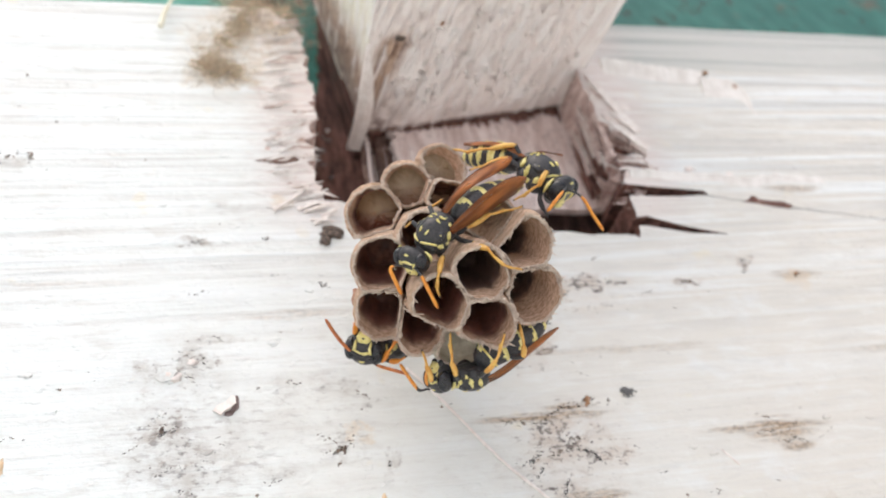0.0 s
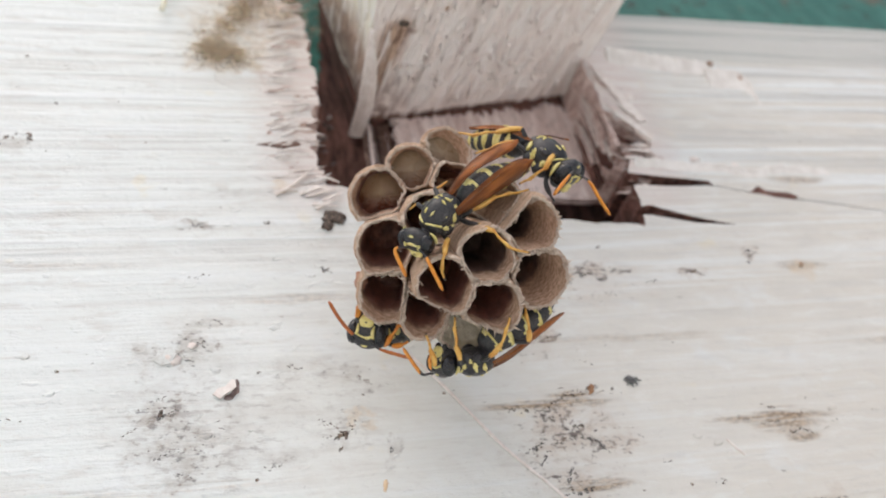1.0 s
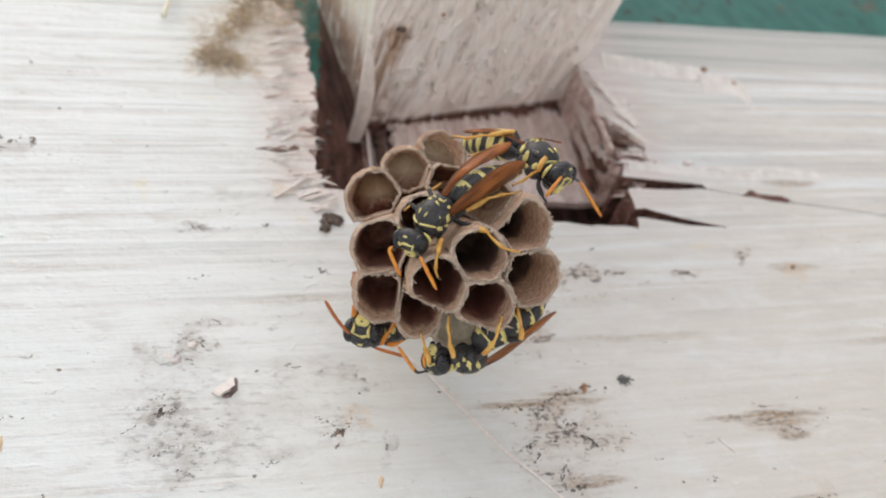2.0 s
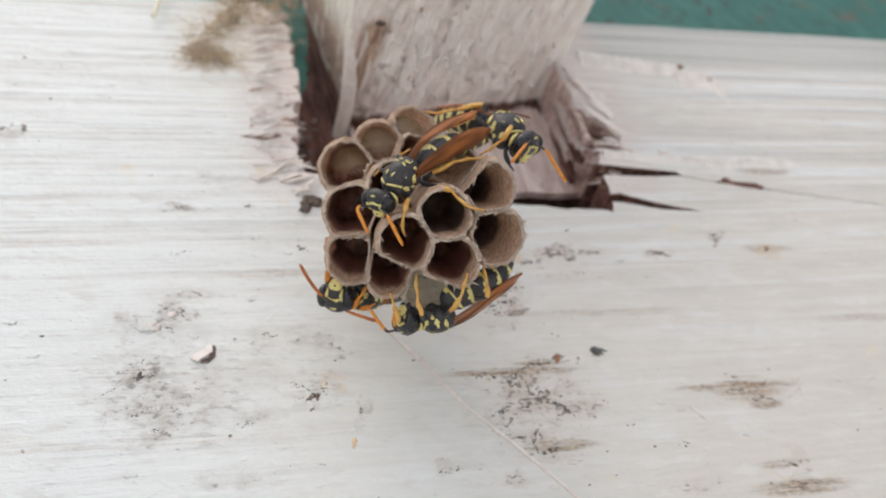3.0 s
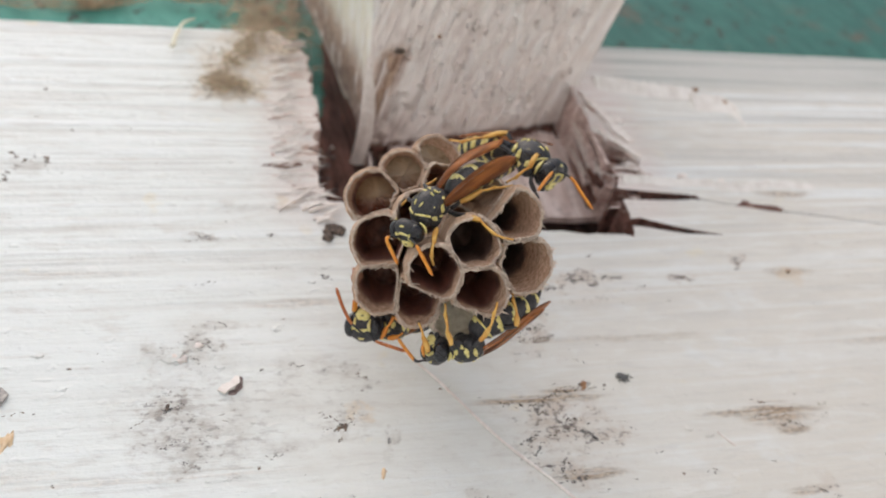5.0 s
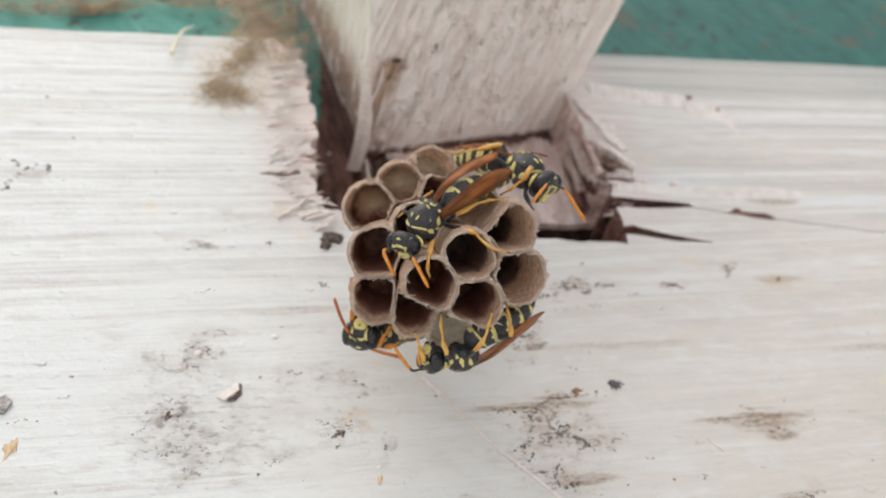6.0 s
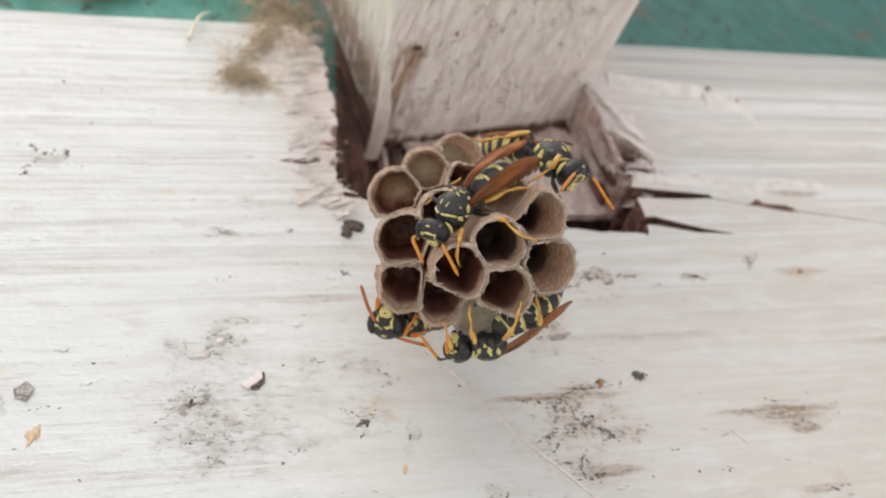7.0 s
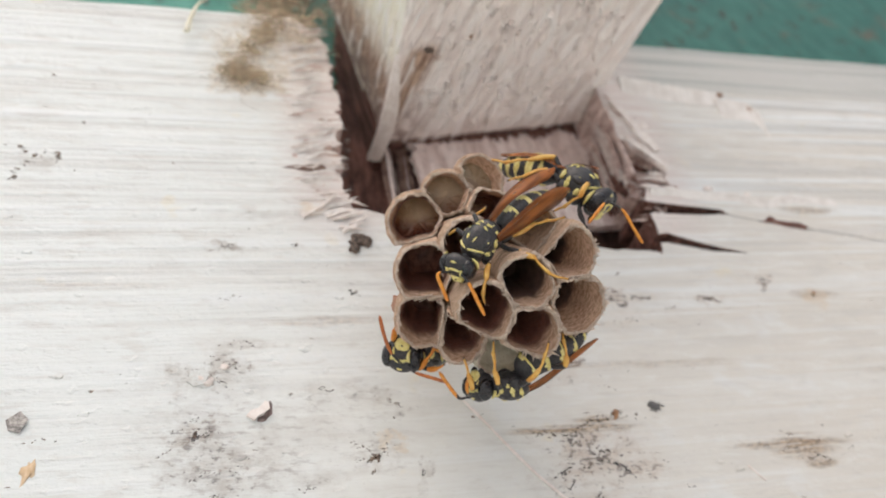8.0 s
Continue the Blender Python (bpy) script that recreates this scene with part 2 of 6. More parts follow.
    cream = [(12.6, -6.0, 1.5, 1.3, 0.8), (49.6, -6.2, 2.4, 1.6, 0.5), (-13.4, -24.6, 1.5, 0.8, 0.45), (-19.5, 8.0, 1.8, 1.2, 0.5)]
    base = n.mix(n.math("MULTIPLY", stain_mask(n, wx, wz, cream), n.ramp(mottle, 0.34, 0.58, 0.3, 1.0)), base, (0.62, 0.48, 0.32))
    dust = [(-23.0, 38.0, 9.0, 8.0, 0.6), (-27.0, 31.0, 5.0, 3.4, 0.75), (-24.0, 29.6, 2.6, 1.6, 0.75)]
    base = n.mix(n.math("MULTIPLY", stain_mask(n, wx, wz, dust), n.ramp(mottle, 0.35, 0.62)), base, (0.48, 0.38, 0.27))
    lift = n.math("ADD", n.math("MULTIPLY", grain, 0.6), n.math("ADD", n.math("MULTIPLY", fine, 0.3), n.math("MULTIPLY", groove, n.math("MULTIPLY", upper, -2.6))))
    nrm = n.bump(lift, 0.34, 0.8)
    lump = n.ramp(n.noise(n.at((0.6, 1, 1)), 0.8, 3), 0.56, 0.72)
    nrm = n.bump(n.math("ADD", n.math("MULTIPLY", lump, 0.6), n.math("ADD", n.math("MULTIPLY", mottle, 1.3), n.math("MULTIPLY", speck, 0.6))), 0.17, 0.8, nrm)
    return n.done(base, n.ramp(mottle, 0.3, 0.7, 0.32, 0.55), nrm)


def raw_wood(name, dark, light, stretch, scale=1.0):
    n = Nodes(name)
    g = n.noise(n.at(stretch), scale, 5, 0.65, 0.4)
    g2 = n.noise(n.at(), 1.4, 4, 0.6)
    c = n.mix(n.ramp(g, 0.34, 0.66), dark, light)
    c = n.mix(n.ramp(g2, 0.5, 0.75, 0, 0.6), c, [v * 0.4 for v in dark])
    return n.done(c, 0.85, n.bump(n.math("ADD", g, n.math("MULTIPLY", g2, 0.4)), 0.7, 0.9))


def beam_paint():
    n = Nodes("pinkish_white_paint")
    at = n.at()
    x, y, z = n.xyz(at)
    wrinkle = n.noise(n.at((0.62, 0.11, 0.62), (0, 0, -11)), 1.0, 3, 0.5, 0.5)
    fine = n.noise(n.at((2.4, 0.3, 2.4), (0, 0, -11)), 1.0, 3, 0.6)
    mottle = n.noise(at, 0.35, 5, 0.65)
    blister = n.ramp(n.noise(n.at((1, 0.45, 1)), 0.8, 2), 0.6, 0.75)
    base = n.mix(n.ramp(mottle, 0.35, 0.68), (0.89, 0.81, 0.765), (0.93, 0.875, 0.84))
    # wrinkle valleys painted darker, as relief shading
    base = n.mix(n.ramp(wrinkle, 0.49, 0.40, 0, 0.50), base, (0.70, 0.61, 0.57))
    base = n.mix(n.ramp(n.noise(at, 1.1, 4, 0.6), 0.60, 0.74, 0, 0.35), base, (0.62, 0.54, 0.49))
    # cream old coat on the narrow side
    side = n.ramp(z, 0.3, 1.2)
    cream = n.mix(n.ramp(n.noise(n.at((1, 0.12, 1)), 1.0, 4), 0.4, 0.65), (0.86, 0.81, 0.68), (0.92, 0.895, 0.82))
    base = n.mix(side, base, cream)
    # bare wood where the coat ends near the notch
    limit = n.math("ADD", y, n.math("ADD", n.math("MULTIPLY", z, 0.42), n.math("MULTIPLY", mottle, 7.0)))
    bare = n.math("MULTIPLY", n.ramp(limit, 18.6, 19.5), side)
    grain = n.noise(n.at((1.2, 0.09, 1.2)), 1.0, 4, 0.6)
    base = n.mix(bare, base, n.mix(grain, (0.07, 0.035, 0.026), (0.22, 0.13, 0.10)))
    # worn streak beside the edge
    sx = n.math("ABSOLUTE", n.math("SUBTRACT", x, n.math("MULTIPLY_ADD", y, -0.22, 0.9)))
    worn_or_dim = n.math("MULTIPLY", n.ramp(n.math("ADD", sx, n.math("MULTIPLY", mottle, 2.0)), 4.2, 1.8), n.math("MULTIPLY", n.ramp(y, -12, -9), n.ramp(y, 9, 1)))
    base = n.mix(worn_or_dim, base, n.mix(n.ramp(fine, 0.35, 0.6), (0.22, 0.125, 0.085), (0.56, 0.41, 0.31)))
    low = n.math("MULTIPLY", n.math("MULTIPLY", n.ramp(x, 11, 1), n.ramp(y, -3, 5)), n.ramp(mottle, 0.38, 0.56))
    base = n.mix(low, base, (0.30, 0.21, 0.18))
    rim = n.ramp(n.math("ADD", y, n.math("MULTIPLY", fine, 1.6)), 8.0, 8.9)
    base = n.mix(rim, base, (0.16, 0.09, 0.07))
    # brown bare edge, widened to paint in the dark gap beside the beam
    corner = n.math("ADD", n.math("MULTIPLY", x, 0.907), n.math("MULTIPLY_ADD", y, 0.422, n.math("MULTIPLY", fine, 1.2)))
    base = n.mix(n.ramp(corner, 35.7, 36.5), base, (0.17, 0.09, 0.065))
    # wrinkle ridges painted lighter, like highlights on the relief
    base = n.mix(n.ramp(wrinkle, 0.53, 0.62, 0, 0.7), base, (0.93, 0.89, 0.865))
    nrm = n.bump(wrinkle, 1.8, 1.0)
    nrm = n.bump(n.math("ADD", blister, n.math("MULTIPLY", fine, 0.3)), 0.4, 0.8, nrm)
    return n.done(base, n.ramp(mottle, 0.3, 0.7, 0.28, 0.46), nrm)


def green_paint():
    n = Nodes("green_paint")
    at = n.at()
    x, y, z = n.xyz(at)
    m = n.noise(at, 0.11, 6, 0.65)
    s = n.noise(n.at((0.3, 1, 0.10), (0, 25, 0)), 1.0, 4, 0.6)
    # green darkens to the right: the fall of light put into the colour
    worn_or_dim = n.ramp(n.math("ADD", x, n.math("MULTIPLY", m, 40)), -10, 45)
    base = n.mix(n.ramp(s, 0.3, 0.7), n.mix(worn_or_dim, (0.06, 0.285, 0.23), (0.020, 0.108, 0.090)), n.mix(worn_or_dim, (0.11, 0.39, 0.32), (0.042, 0.175, 0.142)))
    base = n.mix(n.ramp(m, 0.55, 0.68, 0, 0.75), base, n.mix(s, (0.05, 0.03, 0.02), (0.20, 0.13, 0.09)))
    base = n.mix(n.ramp(n.noise(at, 0.35, 5, 0.6), 0.58, 0.68, 0, 0.9), base, (0.035, 0.04, 0.03))
    return n.done(base, 0.55, n.bump(n.math("ADD", s, m), 0.8, 0.6))


def paper(name, dark, light, ring=2.3, through=0.0):
    """Wasp paper: thin bands round each cell, fibres, each cell a little different."""
    n = Nodes(name)
    at = n.at()
    x, y, z = n.xyz(at)
    wob = n.noise(at, 0.5, 4)
    band = n.math("SINE", n.math("ADD", n.math("MULTIPLY", z, ring * 3.0), n.math("MULTIPLY", wob, 14.0)))
    fibre = n.noise(n.at((1.7, 1.7, 4.2)), 1.0, 5, 0.72, 0.6)
    blot = n.noise(at, 0.35, 4, 0.6)
    c = n.mix(n.ramp(n.math("ADD", n.math("MULTIPLY", band, 0.06), fibre), 0.28, 0.74), dark, light)
    c = n.mix(n.ramp(blot, 0.45, 0.7, 0, 0.5), c, [0.55 * a + 0.45 * b for a, b in zip(dark, light)])
    c = n.mix(n.math("MULTIPLY", n.random(), 0.25), c, [v * 0.85 for v in light])
    nrm = n.bump(n.math("ADD", n.math("MULTIPLY", band, 0.05), n.math("MULTIPLY", fibre, 2.0)), 0.24, 0.9)
    return n.done(c, 0.9, nrm)


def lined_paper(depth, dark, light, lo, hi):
    """Inside of a cell: bare paper near the mouth, further down a brown lining with depth shade in its colour."""
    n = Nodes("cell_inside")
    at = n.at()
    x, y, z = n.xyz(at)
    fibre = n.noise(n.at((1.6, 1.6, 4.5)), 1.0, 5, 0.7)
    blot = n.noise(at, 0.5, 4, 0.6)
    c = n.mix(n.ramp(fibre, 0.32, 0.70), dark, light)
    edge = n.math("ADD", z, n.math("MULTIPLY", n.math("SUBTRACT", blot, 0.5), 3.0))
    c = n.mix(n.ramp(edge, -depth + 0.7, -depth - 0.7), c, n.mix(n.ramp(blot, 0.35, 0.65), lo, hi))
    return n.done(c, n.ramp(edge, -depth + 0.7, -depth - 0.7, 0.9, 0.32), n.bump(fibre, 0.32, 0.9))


def plain(name, lo, hi, rough=0.5, scale=1.5, relief=0.05, **more):
    n = Nodes(name)
    g = n.noise(n.at(), scale, 4, 0.6)
    return n.done(n.mix(n.ramp(g, 0.32, 0.68), lo, hi), rough, n.bump(g, relief, 0.8), **more)


def membrane(name, low, high, grub):
    """A thin film over the brood: olive tan above, browner and moist below, a pale grub behind it."""
    n = Nodes(name)
    at = n.at()
    x, y, z = n.xyz(at)
    blot = n.noise(at, 0.5, 4, 0.6)
    h = n.math("ADD", y, n.math("MULTIPLY", n.math("SUBTRACT", blot, 0.5), 3.0))
    c = n.mix(n.ramp(h, -1.4, 1.2), low, high)
    r = n.math("ADD", n.math("POWER", n.math("ADD", x, 0.1), 2.0), n.math("POWER", n.math("SUBTRACT", y, 0.5), 2.0))
    c = n.mix(n.ramp(n.math("ADD", r, n.math("MULTIPLY", blot, 0.5)), 0.75, 0.25, 0, grub), c, (0.40, 0.31, 0.18))
    return n.done(c, n.ramp(blot, 0.3, 0.7, 0.22, 0.45), n.bump(blot, 0.5, 0.9))


def wing_film():
    n = Nodes("amber_wing_film")
    g = n.noise(n.at((0.14, 0.3, 1.5), (0, 37, 0)), 1.0, 3, 0.5)
    c = n.mix(n.ramp(g, 0.35, 0.65), (0.14, 0.042, 0.011), (0.46, 0.155, 0.040))
    m = n.done(c, 0.34, n.bump(g, 0.12, 0.8), Specular_IOR_Level=0.2)
    n.put(n.bsdf.inputs["Alpha"], n.ramp(g, 0.3, 0.7, 0.86, 0.55))
    return m


PAINT = board_paint()
TORN = raw_wood("torn_wood", (0.42, 0.26, 0.22), (0.84, 0.71, 0.66), (0.12, 0.5, 1.6))
BLOCKWOOD = raw_wood("pale_raw_wood", (0.55, 0.42, 0.385), (0.82, 0.72, 0.685), (1.1, 0.5, 0.13), 0.7)
# DARKWOOD: brown wood, its colour lowered to hold the shade of notch and cracks
DARKWOOD = raw_wood("brown_wood_with_shade", (0.06, 0.026, 0.02), (0.24, 0.115, 0.09), (0.8, 0.8, 0.14))
BEAM = beam_paint()
GREEN = green_paint()
SPLINTER = raw_wood("pale_splinter_wood", (0.64, 0.56, 0.51), (0.84, 0.79, 0.76), (0.2, 0.5, 2.0))
FLAKE = plain("paint_flake", (0.70, 0.63, 0.585), (0.84, 0.79, 0.755), 0.6, 1.2, 0.12)
PINKPAINT = plain("thick_pinkish_paint", (0.68, 0.645, 0.61), (0.82, 0.795, 0.77), 0.55, 0.45, 0.3)
GREYBROWN = plain("grey_brown_crumb_and_shadow", (0.10, 0.07, 0.065), (0.28, 0.22, 0.21), 0.9, 1.5, 0.1)
BAREWOOD = raw_wood("bare_brown_wood", (0.14, 0.08, 0.065), (0.42, 0.29, 0.24), (0.3, 0.5, 1.6))
WHITEWOOD = raw_wood("whitish_splinter_wood", (0.72, 0.675, 0.635), (0.86, 0.835, 0.81), (0.2, 0.5, 2.0))
STRAND = plain("dry_tan_fibre", (0.36, 0.25, 0.15), (0.60, 0.46, 0.31), 0.95, 0.8, 0.1)
DIRT = plain("dark_dirt", (0.04, 0.033, 0.03), (0.20, 0.15, 0.12), 0.9, 2.5, 0.1)
GRIME = plain("rubbed_grey_grime", (0.13, 0.125, 0.125), (0.34, 0.32, 0.31), 0.9, 1.2, 0.1, Alpha=0.55)
SPECKS = plain("rubbed_brown_dirt", (0.10, 0.075, 0.06), (0.34, 0.26, 0.20), 0.9, 1.2, 0.1, Alpha=0.6)
RUST = plain("brown_residue", (0.22, 0.11, 0.06), (0.42, 0.24, 0.13), 0.8, 2.0, 0.1)
SCRAP = plain("pale_grey_scrap", (0.16, 0.15, 0.145), (0.55, 0.52, 0.49), 0.8, 2.2, 0.2)
GREYBIT = plain("grey_scrap", (0.05, 0.052, 0.055), (0.20, 0.20, 0.20), 0.8, 3.0, 0.1)
WEB = plain("dusty_web", (0.60, 0.455, 0.30), (0.82, 0.69, 0.51), 0.95, 0.6, 0.1, Alpha=0.23)
RESIN = plain("pale_resin", (0.60, 0.42, 0.25), (0.76, 0.60, 0.41), 0.6, 1.0, 0.08)
STRAW = plain("dry_straw", (0.76, 0.72, 0.56), (0.87, 0.85, 0.73), 0.7, 1.0, 0.1)
PAPER = paper("wasp_paper", (0.42, 0.26, 0.165), (0.82, 0.60, 0.44))
TAN = ((0.41, 0.245, 0.155), (0.79, 0.57, 0.42))
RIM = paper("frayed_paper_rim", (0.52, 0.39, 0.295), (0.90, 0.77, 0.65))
PALE = paper("pale_new_paper", (0.68, 0.60, 0.46), (0.93, 0.87, 0.73))
BUD = paper("young_paper", (0.34, 0.15, 0.09), (0.70, 0.42, 0.30))
GLINTDROP = plain("clear_glint_drop", (0.9, 0.9, 0.9), (1.0, 1.0, 1.0), 0.03, 1.0, 0.0, Transmission_Weight=1.0, IOR=1.33)
LINING = {}
# DEEP: lining colour that also holds the shade of the deepest cells
DEEP = plain("cell_lining_with_shade", (0.065, 0.038, 0.031), (0.15, 0.09, 0.072), 0.5, 0.7, 0.3)
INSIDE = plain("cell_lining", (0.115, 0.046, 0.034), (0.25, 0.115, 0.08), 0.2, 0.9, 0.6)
LARVA = membrane("brood_membrane", (0.12, 0.043, 0.025), (0.25, 0.155, 0.085), 0.25)
FILM = membrane("olive_brood_membrane", (0.18, 0.108, 0.072), (0.285, 0.21, 0.135), 0.1)
BLACK = plain("black_chitin", (0.023, 0.023, 0.025), (0.052, 0.049, 0.052), 0.32, 5.0, 0.06, Specular_IOR_Level=0.4)
EYE = plain("dark_eye", (0.008, 0.008, 0.010), (0.020, 0.020, 0.024), 0.22, 4.0, 0.02)
YELLOW = plain("yellow_chitin", (0.66, 0.55, 0.16), (0.80, 0.72, 0.32), 0.4, 3.0, 0.06)
ORANGE = plain("orange_chitin", (0.60, 0.19, 0.02), (0.76, 0.32, 0.045), 0.4, 2.0, 0.03)
REDBROWN = plain("red_brown_chitin", (0.30, 0.075, 0.02), (0.56, 0.18, 0.04), 0.4, 1.0, 0.03)
LEGYELLOW = plain("leg_yellow", (0.58, 0.27, 0.045), (0.72, 0.45, 0.12), 0.4, 1.2, 0.03)
WING = wing_film()
VEIN = plain("wing_vein", (0.05, 0.018, 0.008), (0.12, 0.05, 0.02), 0.4, 2.0, 0.02)
BOUNCEGROUND = plain("pale_bounce_ground", (0.80, 0.78, 0.75), (0.88, 0.86, 0.83), 0.95, 0.02, 2.0)


# ---------------------------------------------------------------- mesh tools (all lengths in mm)
def part(name, bm, material, parent=None, label="", m=None, smooth=True):
    """Links a bmesh, built in mm, as one mesh object under a thing or a part."""
    for v in bm.verts:
        v.co *= MM
    me = bpy.data.meshes.new(name)
    bmesh.ops.recalc_face_normals(bm, faces=bm.faces)
    bm.to_mesh(me)
    bm.free()
    for mat in material if isinstance(material, (list, tuple)) else [material]:
        me.materials.append(mat)
    for p in me.polygons:
        p.use_smooth = smooth
    ob = new(name, me)
    if m is not None:
        ob.matrix_world = m
    if parent is not None:
        ob.parent = parent
    if label:
        tagged(ob, label)
    return ob


def thing(name, label, category, m=None, group="", kind=""):
    ob = new(name)
    ob.empty_display_size = 0.005
    if m is not None:
        ob.matrix_world = m
    return tagged(ob, label, category, group, kind)


def mmpose(x, y, z, rx=0, ry=0, rz=0):
    return pose(x * MM, y * MM, z * MM, rx, ry, rz)


def prism(outline, y0, y1, front=0, side=0):
    """Outline in x, z pulled from y0 back to y1."""
    bm = bmesh.new()
    a = [bm.verts.new((x, y0, z)) for x, z in outline]
    b = [bm.verts.new((x, y1, z)) for x, z in outline]
    bm.faces.new(a).material_index = front
    bm.faces.new(b[::-1]).material_index = side
    for i in range(len(a)):
        j = (i + 1) % len(a)
        bm.faces.new((a[i], b[i], b[j], a[j])).material_index = side
    return bm


def smooth_line(pts, steps=5):
    """Catmull-Rom through the points."""
    pts = [Vector(p) for p in pts]
    ext = [2 * pts[0] - pts[1], *pts, 2 * pts[-1] - pts[-2]]
    out = []
    for i in range(1, len(ext) - 2):
        a, b, c, d = ext[i - 1:i + 3]
        for k in range(steps):
            t = k / steps
            out.append(0.5 * (2 * b + (c - a) * t + (2 * a - 5 * b + 4 * c - d) * t * t + (3 * b - a - 3 * c + d) * t ** 3))
    return out + [pts[-1]]


def ring_frames(line):
    """Side and up vectors carried along a line."""
    up = Vector((0.13, -0.9, 0.41))
    out = []
    for i, p in enumerate(line):
        d = (line[min(i + 1, len(line) - 1)] - line[max(i - 1, 0)]).normalized()
        s = d.cross(up)
        s = s.normalized() if s.length > 1e-6 else d.orthogonal().normalized()
        up = s.cross(d).normalized()
        out.append((p, s, up))
    return out


def tube(bm, line, radius, sides=8, index=0):
    """A closed tube; radius is a number or a function of 0..1."""
    rings = []
    fr = ring_frames(line)
    for i, (p, s, u) in enumerate(fr):
        r = radius(i / (len(fr) - 1)) if callable(radius) else radius
        rings.append([bm.verts.new(p + r * (math.cos(a) * s + math.sin(a) * u)) for a in [2 * math.pi * k / sides for k in range(sides)]])
    for a, b in zip(rings, rings[1:]):
        for k in range(sides):
            j = (k + 1) % sides
            bm.faces.new((a[k], a[j], b[j], b[k])).material_index = index
    bm.faces.new(rings[0][::-1]).material_index = index
    bm.faces.new(rings[-1]).material_index = index
    return bm


def blob(bm, centre, axes, seg=16, rows=10, index=0, lump=0.0, seed=0.0):
    """An ellipsoid with three axis vectors, slightly uneven if asked."""
    c = Vector(centre)
    ax = [Vector(a) for a in axes]

    def at(th, ph):
        d = (math.sin(th) * math.cos(ph), math.sin(th) * math.sin(ph), math.cos(th))
        k = 1 + lump * noise.noise(Vector(d) * 1.7 + Vector((seed, 0, 0)))
        return bm.verts.new(c + k * (ax[0] * d[0] + ax[1] * d[1] + ax[2] * d[2]))

    top, bot = at(0, 0), at(math.pi, 0)
    rings = [[at(math.pi * r / rows, 2 * math.pi * k / seg) for k in range(seg)] for r in range(1, rows)]
    for k in range(seg):
        j = (k + 1) % seg
        bm.faces.new((top, rings[0][k], rings[0][j])).material_index = index
        bm.faces.new((bot, rings[-1][j], rings[-1][k])).material_index = index
        for a, b in zip(rings, rings[1:]):
            bm.faces.new((a[k], b[k], b[j], a[j])).material_index = index
    return bm


def basis(fwd, up):
    """Unit forward, right and up from a rough pair."""
    f = Vector(fwd).normalized()
    r = f.cross(Vector(up)).normalized()
    return f, r, r.cross(f).normalized()


# ---------------------------------------------------------------- the wall, notch and beam
rng = random.Random(4)


def ragged(x0, z0, x1, z1, step, depth):
    """A torn edge from one corner to the next, in x, z."""
    n = max(2, int(math.hypot(x1 - x0, z1 - z0) / step))
    nx, nz = (z1 - z0), -(x1 - x0)
    k = math.hypot(nx, nz)
    out = []
    for i in range(n):
        t = (i + rng.uniform(-0.3, 0.3)) / n if 0 < i else 0
        d = rng.uniform(-depth, depth) * (1.7 if rng.random() < 0.18 else 0.7) if i else 0
        out.append((x0 + (x1 - x0) * t + d * nx / k, z0 + (z1 - z0) * t + d * nz / k))
    return out


